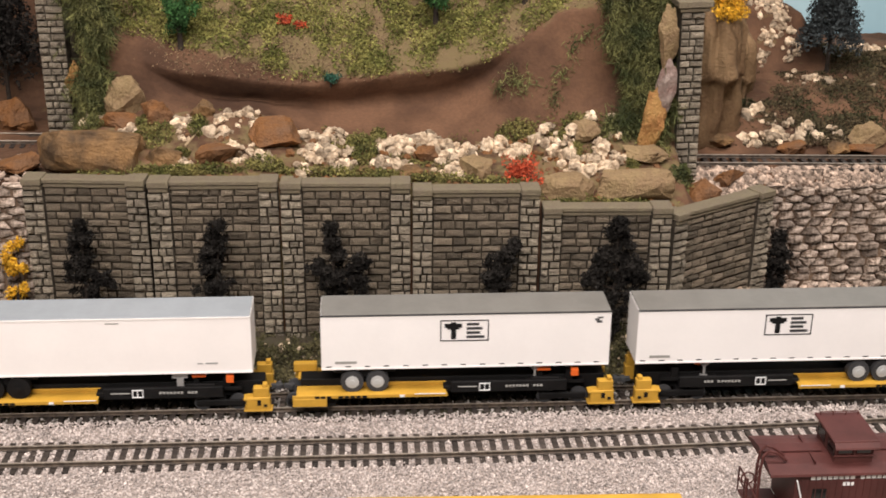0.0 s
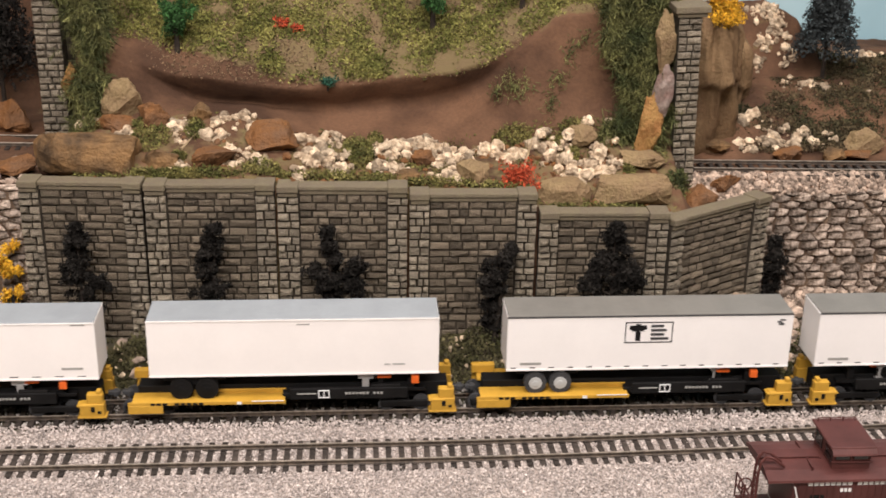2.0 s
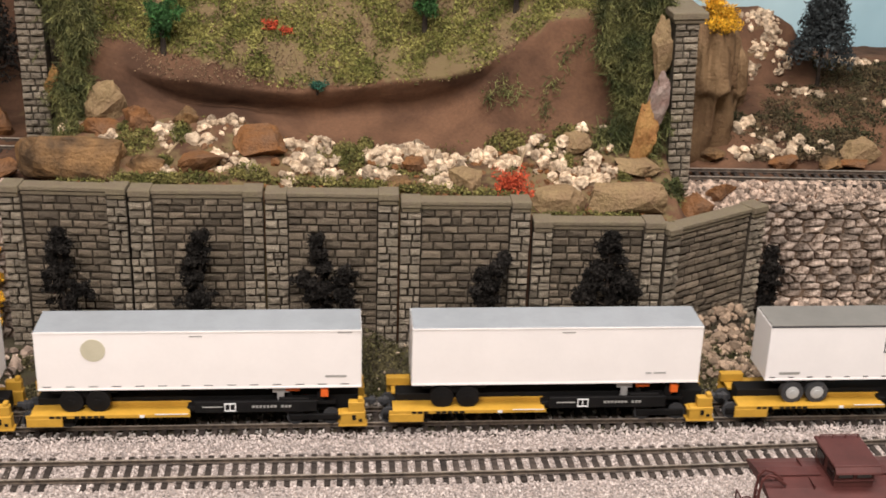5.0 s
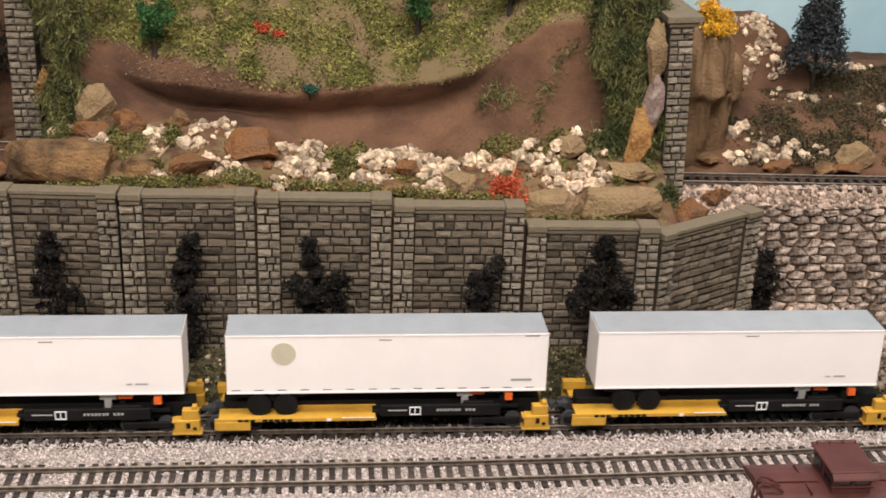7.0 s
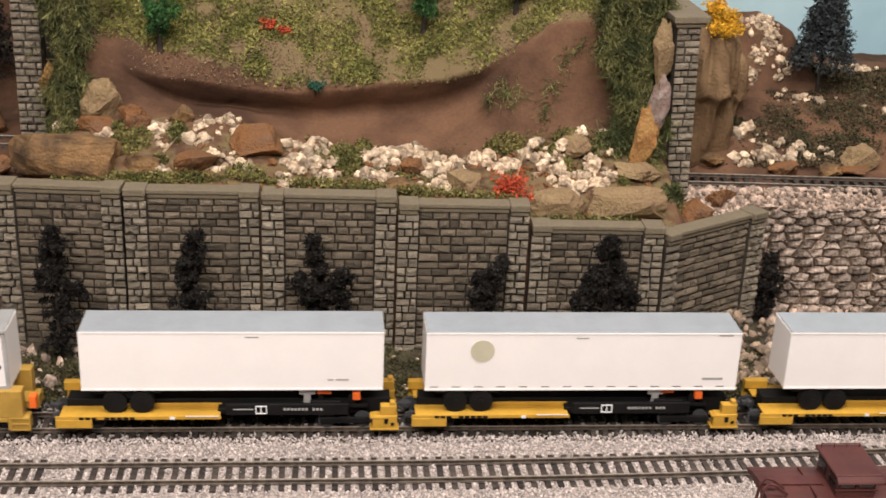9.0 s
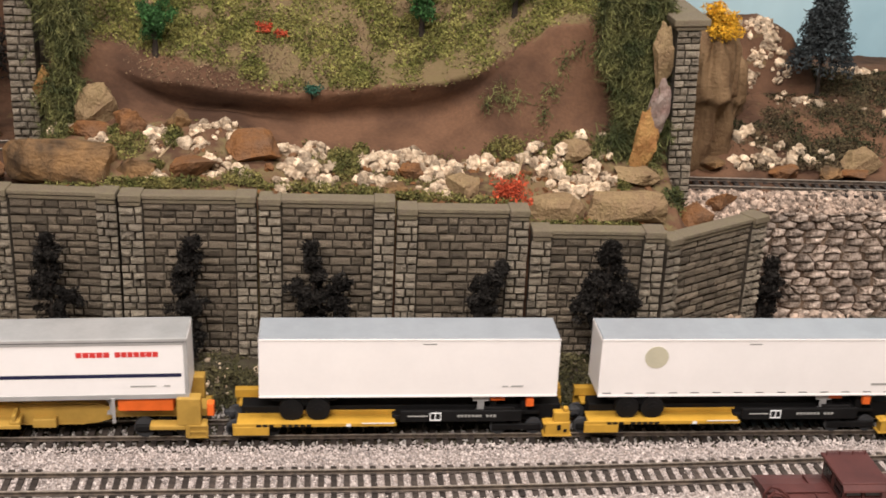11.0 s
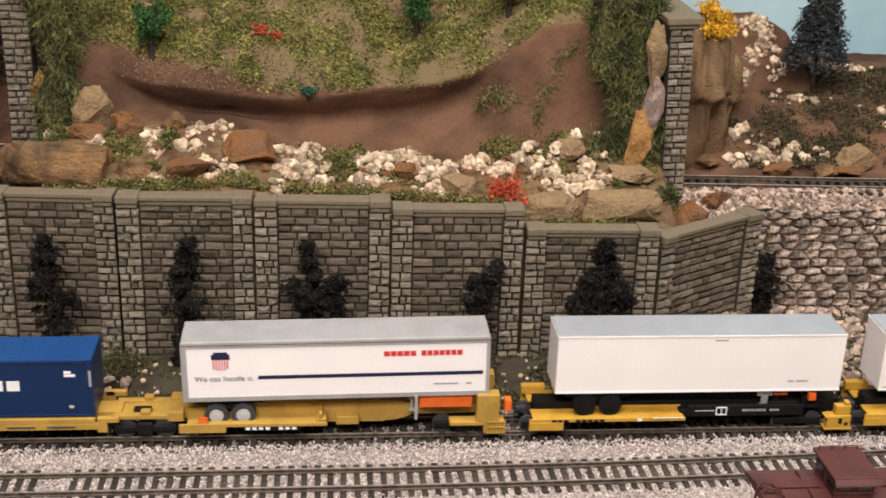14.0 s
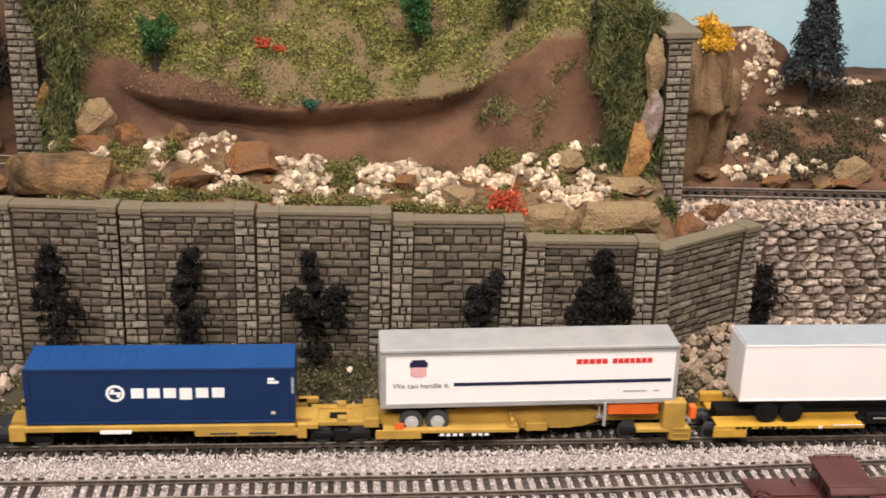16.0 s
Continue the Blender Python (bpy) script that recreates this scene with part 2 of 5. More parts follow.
def lip_z(x):
    """Height of the bank's lip."""
    return np.interp(x, (-.17, -.147, -.1155, -.06, -.027, .005, .05, .067, .09, .11, .134, .151, .17, .2), (.164, .153, .141, .1365, .134, .1345, .137, .139, .148, .161, .177, .180, .178, .182))


def bank_y(x):
    x = np.asarray(x, float)
    return .172 + .004 * np.sin(x * 19 + .4) + .003 * np.sin(x * 47) + .012 * sstep(.07, .14, x)


def step_h(x):
    """Height of the undercut step below the lip."""
    return .0150 * sstep(-.150, -.09, x) * (1 - sstep(.06, .12, x)) + .001


def far_land(x, y):
    """The slope beyond the tunnel: track bed, rubble slope, bluff and ridge."""
    ridge = np.interp(x, (.25, .302, .325, .343, .362, .40, .5), (.155, .150, .1525, .144, .118, .114, .112))
    return .068 + .012 * sstep(.135, .15, y) + .026 * np.clip((y - .19) / .11, 0, 1) + (ridge - .106) * sstep(.303, .335, y) - .08 * sstep(.36, .5, y)


def terrain(x, y):
    """Ground height behind the retaining wall: ledge, talus, undercut bank, hillside and the far land."""
    x, y = np.asarray(x, float), np.asarray(y, float)
    back, yb, lip, h = ledge_back(x), bank_y(x), lip_z(x), step_h(x)
    base = shelf(x) + (back - shelf(x)) * sstep(.088, .152, y)
    q = np.clip((y - .147) / (yb - .149), 0, 1)
    talus = (lip - h - back) * (.35 * q + .65 * q ** 1.8)
    up = .72 * np.clip(y - yb, 0, .25) + .006 * np.sin(x * 23 + y * 31) * sstep(.01, .08, y - yb)
    hill = base + talus + h * sstep(yb - .0035, yb + .0035, y) + up
    left = .093 + .16 * sstep(.26, .40, y)
    mix = sstep(-.182, -.168, x) * (1 - sstep(.203, .213, x))
    side = np.where(x < 0, left, far_land(x, y))
    return mix * hill + (1 - mix) * side


def bank_at(x, z):
    """Depth at which the hillside reaches a height."""
    lo, hi = np.full(len(x), .12), np.full(len(x), .30)
    for _ in range(24):
        mid = (lo + hi) / 2
        high = terrain(x, mid) > z
        lo, hi = np.where(high, lo, mid), np.where(high, mid, hi)
    return lo


# ---- large structure: ground, terrain, backdrop, room ----
S = dict(kind="structure")


def sheet(name, mat, label, fn, x0, x1, nx, y0, y1, ny, category):
    rows = np.linspace(y0, y1, ny) if np.isscalar(ny) else np.asarray(ny)
    ny = len(rows)
    xs, ys = np.meshgrid(np.linspace(x0, x1, nx), rows)
    z = fn(xs, ys)
    i = np.arange(nx * ny).reshape(ny, nx)
    f = np.stack([i[:-1, :-1], i[:-1, 1:], i[1:, 1:], i[1:, :-1]], -1).reshape(-1, 4)
    ob = new(name, soup(name, np.stack([xs, ys, z], -1).reshape(-1, 3), f, mat, True))
    return tagged(ob, label, category, **S)


def front_ground(x, y):
    bed = -.0032 + .0004 * np.sin(x * 90) * np.sin(y * 120)
    return np.where(y < -.02, bed, -.0042 + .004 * sstep(.02, .05, y) * (1 + np.sin(x * 60) * .4))


sheet("ground", M["ballast_bed"], "layout table top covered in pale pinkish grey ballast", front_ground, -1.3, 1.3, 400, -.36, -.018, 90, "ground")
sheet("ground_verge", M["dirt"], "dark earth verge between the track and the stone wall", front_ground, -1.3, 1.3, 400, -.018, .16, 60, "ground")

HILL_ROWS = np.concatenate([np.linspace(.084, .14, 30), np.linspace(.1405, .20, 120), np.linspace(.202, .36, 90), np.linspace(.364, .75, 40)])
hill = sheet("hillside", M["dirt"], "brown carved model hillside with bare sandy bank", terrain, -.62, .80, 520, .084, .75, HILL_ROWS, "hill")
hill_me = hill.data
co = np.empty(len(hill_me.vertices) * 3)
hill_me.vertices.foreach_get("co", co)
co = co.reshape(-1, 3)
front = np.interp(co[:, 0], (-.62, -.2, -.1955, -.1232, .03, .19, .264, .27, .8), (.104, .104, .097, .091, .087, .0835, .1275, .141, .141))
co[:, 1] = front + (co[:, 1] - .084) * (.75 - front) / .666
co[:, 2] = terrain(co[:, 0], co[:, 1])
wob = np.array([noise.fractal(Vector((a * 14, b * 14, c * 14)), .8, 2.2, 5) for a, b, c in co])
co[:, 2] += .0035 * wob * sstep(.0, .01, co[:, 1] - front)
rows_ = np.arange(len(co)) < 520
co[rows_, 2] -= .10   # skirt down behind the wall caps
# the bank is undercut: the top of its talus lies further back than its lip
bx, gap = co[:, 0], co[:, 1] - bank_y(co[:, 0])
inside = (bx > -.172) & (bx < .205)
co[:, 1] += np.where(inside, 1.0, 0) * (step_h(bx) - .001) * sstep(-.020, -.004, gap) * (1 - sstep(-.0030, .0030, gap))
hill_me.vertices.foreach_set("co", co.ravel())


def edge_of_turf(x):
    """Height along the hillside from which the turf begins."""
    return lip_z(x) + np.interp(x, (-.17, -.12, -.09, -.05, 0, .2), (.014, .014, .012, .004, .002, .001))


def bare_patch(x, y):
    """Where the hillside shows grit instead of turf."""
    return sum(np.exp(-(((x - a) / c) ** 2 + ((y - b) / d) ** 2) ** 2) for a, b, c, d in ((-.031, .189, .056, .016), (-.078, .223, .014, .006), (.148, .188, .009, .007), (.190, .188, .014, .007)))


def turf_share(x, y, z):
    mid = (x > -.172) & (x < .205)
    hillpart = sstep(-.005, .005, z - edge_of_turf(x)) * (y > .155)
    ledge = .55 * (y < .15) * (y > .088)
    far = .25 * sstep(.185, .24, y)
    return np.where(mid, np.maximum(hillpart, ledge), far)


share = hill_me.attributes.new("cover", "FLOAT", "POINT")
share.data.foreach_set("value", turf_share(co[:, 0], co[:, 1], co[:, 2]).astype(np.float32))


def hill_material():
    m = material("brown_plaster_earth", (.077, .037, .020), .9, .30, 26, 450, .5, .0008, second=(.130, .066, .036))
    nt = m.node_tree
    p = nt.nodes["Principled BSDF"]
    old = p.inputs["Base Color"].links[0].from_socket
    at, ns, mr, mix, gr = [nt.nodes.new("ShaderNode" + k) for k in ("Attribute", "TexNoise", "MapRange", "Mix", "ValToRGB")]
    at.attribute_name = "cover"
    tc = nt.nodes.new("ShaderNodeTexCoord")
    ns.inputs["Scale"].default_value, ns.inputs["Detail"].default_value = 130, 6
    nt.links.new(tc.outputs["Object"], ns.inputs["Vector"])
    add = nt.nodes.new("ShaderNodeMath")
    add.operation = "MULTIPLY_ADD"
    add.inputs[1].default_value, add.inputs[2].default_value = .62, -.30
    nt.links.new(at.outputs["Fac"], add.inputs[0])
    add2 = nt.nodes.new("ShaderNodeMath")
    nt.links.new(add.outputs[0], add2.inputs[0]), nt.links.new(ns.outputs[0], add2.inputs[1])
    mr.inputs["From Min"].default_value, mr.inputs["From Max"].default_value = .46, .66
    nt.links.new(add2.outputs[0], mr.inputs["Value"])
    gr.color_ramp.elements[0].color, gr.color_ramp.elements[1].color = (.150, .096, .056, 1), (.125, .100, .038, 1)
    nt.links.new(ns.outputs[0], gr.inputs[0])
    mix.data_type = "RGBA"
    nt.links.new(mr.outputs[0], mix.inputs["Factor"]), nt.links.new(old, mix.inputs["A"]), nt.links.new(gr.outputs[0], mix.inputs["B"])
    nt.links.new(mix.outputs["Result"], p.inputs["Base Color"])
    return m


hill_me.materials[0] = hill_material()


def slab(name, mat, label, category, *b):
    bm = bmesh.new()
    box(bm, *b)
    return tagged(new(name, as_mesh(name, bm, mat)), label, category, **S)


slab("backdrop", M["sky"], "pale blue painted sky backdrop behind the hills", "backdrop", -1.3, 1.5, .76, .78, -.3, 1.0)
slab("fascia", M["fascia"], "dull green fascia board of the layout table", "fascia", -1.3, 1.3, -.372, -.36, -.25, -.006)
bench = tagged(new("layout_bench"), "plain plywood bench that carries the model landscape", "table")
boxes_part("deck", M["plywood"], bench, (-1.3, 1.3, -.358, .79, -.030, -.012))
boxes_part("hill_support", M["plywood"], bench, (-.62, .80, .742, .748, -.012, .018))
for lx in (-1.2, 1.2):
    for ly in (-.28, .70):
        boxes_part("leg", M["plywood"], bench, (lx - .04, lx + .04, ly - .04, ly + .04, -1.1, -.030), bevel=.004)
slab("floor", M["carpet"], "dark carpeted room floor", "floor", -3, 3, -3, 3, -1.12, -1.1)
slab("ceiling", M["room"], "plain off-white room ceiling", "ceiling", -3, 3, -3, 3, 1.4, 1.43)
for nm, b in (("wall_south", (-3, 3, -3.03, -3, -1.1, 1.4)), ("wall_north", (-3, 3, 3, 3.03, -1.1, 1.4)), ("wall_west", (-3.03, -3, -3, 3, -1.1, 1.4)), ("wall_east", (3, 3.03, -3, 3, -1.1, 1.4))):
    slab(nm, M["room"], "plain warm white room wall", "wall", *b)


# ---- tracks ----
def near_y(x):
    return -.051 + .10 * max(x, 0) ** 2


def upper_y(x):
    return .1655 - .05 * (x - .23)


def upper_z(x):
    return .0835 + .012 * float(sstep(.2, -.2, x))


def tie_mesh(length, width, height):
    bm = bmesh.new()
    box(bm, -width / 2, width / 2, -length / 2, length / 2, -height, 0)
    for s in (-1, 1):
        for k in (-.0105, -.0062):
            box(bm, -width * .42, width * .42, s * k - .0008, s * k + .0008, 0, .0006)
    return as_mesh("tie", bm, M["tie"])


def track(name, fy, fz, x0, x1, pitch, label, skip=()):
    """Two rails with head, web and foot, on separate ties."""
    base = tagged(new(name), label, "railway track", **S)
    n = 60
    xs = np.linspace(x0 - .25, x1 + .25, n)
    for side in (-1, 1):
        prof = [(-.0011, -.0021), (.0011, -.0021), (.0003, -.0017), (.0003, -.0006), (.00045, 0), (-.00045, 0), (-.0003, -.0006), (-.0003, -.0017)]
        vs, fs = [], []
        for i, x in enumerate(xs):
            y = fy(x) + side * .00825
            vs += [(x, y + a, fz(x) + b) for a, b in prof]
            if i:
                for k in range(8):
                    a, b = (i - 1) * 8 + k, (i - 1) * 8 + (k + 1) % 8
                    fs.append((a, a + 8, b + 8, b))
        ob = new("rail", soup("rail", vs, fs, M["rail"]))
        ob.parent = base
        vs, fs = [], []
        for i, x in enumerate(xs):
            y, z = fy(x) + side * .00825, fz(x)
            vs += [(x, y - .0005, z - .0002), (x, y - .00035, z + .0002), (x, y + .00035, z + .0002), (x, y + .0005, z - .0002)]
            fs += [((i - 1) * 4 + k, (i - 1) * 4 + k + 1, i * 4 + k + 1, i * 4 + k) for k in range(3)] if i else []
        head = new("rail_head", soup("rail_head", vs, fs, M["rail_head"]))
        head.parent = ob
        tagged(head, "bright worn rail head")
    me = tie_mesh(.030, .0029, .0019)
    x, jit = x0, random.Random(name)
    while x < x1:
        if not any(a < x < b for a, b in skip):
            ob = new("tie", me)
            ob.parent = base
            slope = math.atan2(fy(x + .01) - fy(x - .01), .02)
            ob.matrix_basis = pose(x + jit.uniform(-.0003, .0003), fy(x), fz(x) - .0021, 0, 0, math.degrees(slope) + jit.uniform(-1.2, 1.2))
        x += pitch
    return base


track("track_rear", lambda x: 0.0, lambda x: 0.0, -.30, .40, .0066, "weathered steel rails on dark ties carrying the train")
track("track_near", near_y, lambda x: 0.0, -.30, .36, .0066, "empty siding with pale ballast between brown ties", skip=((-.1455, -.1295),))
track("track_upper", upper_y, upper_z, .218, .45, .0066, "upper line on the ledge outside the tunnel")
track("track_upper_west", upper_y, upper_z, -.34, -.196, .0066, "upper line on the ledge at the tunnel's other end")
track("track_front", lambda x: -.132, lambda x: 0.0, .10, .40, .0066, "siding under the caboose")


def keep_clear(x, y):
    """Which grains lie off the rails and the tie tops."""
    d1 = np.abs(y)
    d2 = np.abs(y - np.vectorize(near_y)(x))
    return (np.abs(d1 - .00825) > .0014) & (np.abs(d2 - .00825) > .0014)


def ballast():
    n = 76000
    x, y = RNG.uniform(-.27, .36, n), RNG.uniform(-.118, -.0145, n)
    ok = keep_clear(x, y)
    ny = -.051 + .10 * np.maximum(x, 0) ** 2
    on_tie = (np.abs(y - ny) < .0155) & (np.abs(((x + .30 + .0033) % .0066) - .0033) < .0019) & ~((x > -.1455) & (x < -.1295))
    ok &= ~on_tie | (RNG.uniform(size=n) < .03)
    x, y = x[ok], y[ok]
    z = -.0031 + RNG.uniform(0, .0008, len(x))
    return np.stack([x, y, z], -1)


tagged(new("ballast", grains("ballast", ballast(), .00062, M["ballast"])), "loose pale pinkish grey ballast along the tracks", "gravel", kind="stuff")


def dark_ballast():
    n = 14000
    x, y = RNG.uniform(-.27, .36, n), RNG.uniform(-.0145, .03, n)
    on_tie = (np.abs(y) < .0155) & (np.abs(((x + .30 + .0033) % .0066) - .0033) < .0019)
    ok = keep_clear(x, y) & ~on_tie
    return np.stack([x, y, np.full(n, -.0036) + RNG.uniform(0, .0008, n)], -1)[ok]


M["grey_ballast"] = material("grey_ballast", (.29, .262, .24), .85, .25, 300, 2500, .4, island=.5)
tagged(new("grey_ballast", grains("grey_ballast", dark_ballast(), .0008, M["grey_ballast"])), "darker grey ballast under the running track", "gravel", kind="stuff")


# ---- retaining wall ----
def stone_mesh(seed, mat):
    r = random.Random(seed)
    bm = bmesh.new()
    j = lambda k: r.uniform(-k, k)
    rim = ((-1, -1), (0, -1), (1, -1), (1, 0), (1, 1), (0, 1), (-1, 1), (-1, 0))
    back = [bm.verts.new((sx * .5, 0, sz * .5)) for sx, sz in rim]
    mid = [bm.verts.new((sx * (.49 + j(.035)), -.45 + j(.15), sz * (.47 + j(.06)))) for sx, sz in rim]
    front = [bm.verts.new((sx * (.38 + j(.07)), -.95 + j(.28), sz * (.30 + j(.10)))) for sx, sz in rim]
    tip = bm.verts.new((j(.15), -1.15 + j(.25), j(.12)))
    for a, b in ((back, mid), (mid, front)):
        for k in range(8):
            bm.faces.new((a[k], a[(k + 1) % 8], b[(k + 1) % 8], b[k]))
    for k in range(8):
        bm.faces.new((front[k], front[(k + 1) % 8], tip))
    bmesh.ops.recalc_face_normals(bm, faces=bm.faces)
    return as_mesh("stone", bm, mat)


STONE = [stone_mesh(k, M["stone"]) for k in range(16)]
PIER = [stone_mesh(k + 30, M["pier"]) for k in range(16)]


def courses(parent, x0, x1, z0, z1, y, proud, rng, mean, high=.0048, mat=None):
    """Cut stones in courses on the face y, from x0 to x1."""
    z = z1
    while z > z0 + .001:
        h = min(high * rng.uniform(.85, 1.15), z - z0)
        x = x0
        while x < x1 - .0004:
            w = mean * rng.uniform(.6, 1.45)
            if x1 - x - w < mean * .45:
                w = x1 - x
            ob = new("stone", rng.choice(mat or STONE))
            ob.parent = parent
            ob.matrix_basis = Matrix.LocRotScale(((x + w / 2), y, z - h / 2 + rng.uniform(-.0002, .0002)), Euler((0, rng.uniform(-.035, .035), 0)), (w - .0009 * rng.uniform(.6, 1.5), proud * rng.uniform(.7, 1.4), h - .0009 * rng.uniform(.6, 1.5)))
            x += w
        z -= h


def wall_panel(a, b, top, seed, width_left, width_right, tilt=0.0):
    """One cast stone panel between two piers, from a to b in plan, its top at a height."""
    rng = random.Random(seed)
    a, b = Vector(a), Vector(b)
    length = (b - a).length
    ob = tagged(new("retaining_wall_panel"), "grey cut-stone retaining wall panel with piers and a moulded cap", "retaining wall", group="retaining wall panels", kind="structure")
    ob.matrix_basis = Matrix.Translation((a.x, a.y, 0)) @ Matrix.Rotation(math.atan2(b.y - a.y, b.x - a.x), 4, "Z") @ Matrix.Rotation(radians(tilt), 4, "Y")
    z0 = -.006
    boxes_part("backing", M["mortar"], ob, (0.0005, length - .0005, .002, .009, z0, top - .002), label="dark recessed mortar")
    boxes_part("pier", M["mortar"], ob, (.0004, width_left, -.0002, .003, z0, top - .004))
    boxes_part("pier", M["mortar"], ob, (length - width_right, length - .0004, -.0002, .003, z0, top - .004))
    boxes_part("cap", M["cap"], ob, (width_left - .0004, length - width_right + .0004, -.0004, .0105, top - .0026, top), bevel=.0005, label="moulded cap course")
    boxes_part("moulding", M["cap"], ob, (width_left, length - width_right, .0004, .004, top - .0054, top - .0030), bevel=.0006)
    for x0, x1 in ((0, width_left), (length - width_right, length)):
        boxes_part("pier_cap", M["cap"], ob, (x0 + .0002, x1 - .0002, -.0030, .0112, top - .0034, top + .0008), bevel=.0006)
        boxes_part("pier_moulding", M["cap"], ob, (x0 + .0008, x1 - .0008, -.0022, .004, top - .0062, top - .0038), bevel=.0006)
        courses(ob, x0 - .0001, x1 + .0001, z0, top - .0065, -.0002, .0019, rng, .0062, mat=PIER)
    courses(ob, width_left, length - width_right, z0, top - .0056, .002, .0013, rng, .0086)
    return ob


wall_panel((-.1955, .0905), (-.1232, .0855), .1002, 1, .0120, .0118)
wall_panel((-.1225, .0850), (-.0461, .0840), .0994, 2, .0130, .0118)
wall_panel((-.0453, .0840), (.0318, .0815), .0982, 3, .0130, .0123)
wall_panel((.0326, .0812), (.1088, .0800), .0940, 4, .0122, .0120)
wall_panel((.1103, .0798), (.1888, .0778), .0820, 5, .0120, .0128)
wall_panel((.1905, .0785), (.2640, .1225), .0765, 6, .0105, .0130)

# ---- rocks ----
ROCK = [0]


def boulder(name, mat, x, y, w, h, d, lean=0.0, turn=0.0, sink=.25, z=None, label="", smooth=False, flat=.7, rough=.30):
    """A weathered rock of width w, height h and depth d that sits on the land."""
    ROCK[0] += 1
    v, f = lump(ROCK[0] + 20, 3, rough, 1.1, flat) if smooth else crag(ROCK[0], 18, 3, .09)
    if w > .03:   # the large ones broke along flat faces
        v = np.sign(v) * np.abs(v) ** .68 * .86
    v = v * np.array((w, d, h)) * (.56 if smooth else .64)
    me = soup(name, v, f, mat, smooth)
    ob = new(name, me)
    z = float(terrain(x, y)) + h * (.5 - sink) if z is None else z
    ob.matrix_basis = pose(x, y, z, 0, lean, turn)
    return tagged(ob, label, "rock", "boulders along the ledge")


B, O, T_, P_ = M["brownrock"], M["orange"], M["tan"], M["pinkrock"]
WEST_ROCKS = [
    (B, -.1578, .111, .072, .030, .024, 3, -3, "broad brown boulder on the ledge above the wall"), (O, -.172, .122, .034, .014, .02, 0, 0, "low rust-coloured rock behind the broad boulder"),
    (B, -.1170, .110, .024, .012, .018, 0, 0, "low dark brown rock beside the broad boulder"), (O, -.0865, .111, .030, .020, .020, -8, 10, "split rust-brown rock among white rubble"),
    (O, -.0490, .130, .033, .0180, .022, -6, 8, "angular rust-brown boulder among white rubble"), (T_, -.1435, .1525, .0225, .029, .014, 10, 5, "pale tan upright rock against the bank"),
    (O, -.1460, .1455, .021, .014, .012, 0, 0, "dark rust rock under a pale one"), (O, -.1235, .1435, .019, .0195, .014, 12, 0, "rusty wedge-shaped rock against the bank"),
    (B, -.0961, .147, .0135, .0125, .012, 0, 0, "dull brown rock at the foot of the bank"), (O, -.207, .128, .024, .013, .02, 0, 5, "small rust-orange rock by the upper track"),
    (O, -.2285, .215, .028, .024, .024, 0, 0, "rust-orange rock beside the tunnel pier"), (T_, -.2320, .130, .02, .012, .016, 0, 0, "tan rock at the ledge's edge"),
]
EAST_ROCKS = [
    (T_, .0725, .104, .0195, .0195, .016, 8, 0, "grey-tan rock at the ledge's edge"), (T_, .1262, .104, .036, .0205, .022, 4, 0, "tan sandstone block above the wall cap"),
    (T_, .1695, .106, .050, .0210, .022, -2, 0, "long tan sandstone block above the wall cap"), (T_, .1830, .130, .025, .011, .018, 0, 0, "flat tan rock beside the tunnel pier"),
    (O, .2205, .1290, .022, .0155, .016, -10, 0, "bright orange rock above the angled wall"), (O, .2405, .1425, .016, .0155, .014, 15, 0, "orange-brown rock at the end of the wall"),
    (B, .0055, .104, .0145, .0070, .012, 0, 0, "small flat brown rock in the turf"), (B, .0334, .103, .018, .0105, .014, 0, 0, "small flat brown rock in the turf"),
    (O, .0438, .125, .0125, .0140, .010, 0, 0, "small golden rock among white rubble"), (T_, .1445, .143, .018, .012, .014, 0, 0, "tan rock among white rubble"),
]
FAR_ROCKS = [
    (O, .297, .190, .018, .009, .014, 0, 0, "low orange rock beside the upper track"), (T_, .3525, .197, .022, .017, .018, 0, 0, "tan rock beside the upper track"),
    (B, .2496, .196, .016, .010, .012, 0, 0, "brown rock below the plaster cliff"), (B, .330, .188, .016, .008, .012, 0, 0, "brown rock beside the upper track"),
    (O, .345, .188, .026, .006, .012, 0, 0, "long low rust rock beside the upper track"),
]
for mat, x, y, w, h, d, lean, turn, label in WEST_ROCKS + EAST_ROCKS + FAR_ROCKS:
    boulder("boulder", mat, x, y, w, h, d, lean, turn, label=label)
boulder("rock_slab", M["amber"], .1890, .1430, .0165, .0400, .012, 6, 0, .12, label="upright rust-orange rock slab leaning on the tunnel pier")
boulder("rock_slab", P_, .1945, .1450, .0105, .0330, .008, 10, 0, z=.136, label="streaked pinkish grey slab leaning on the tunnel pier")
boulder("rock_slab", T_, .1950, .1460, .0115, .0360, .008, -2, 0, z=.170, label="pale tan slab leaning on the tunnel pier")
boulder("rock_slab", M["amber"], -.1743, .1600, .0098, .0220, .010, -6, 0, z=.142, label="orange rock slab leaning on the tunnel pier")


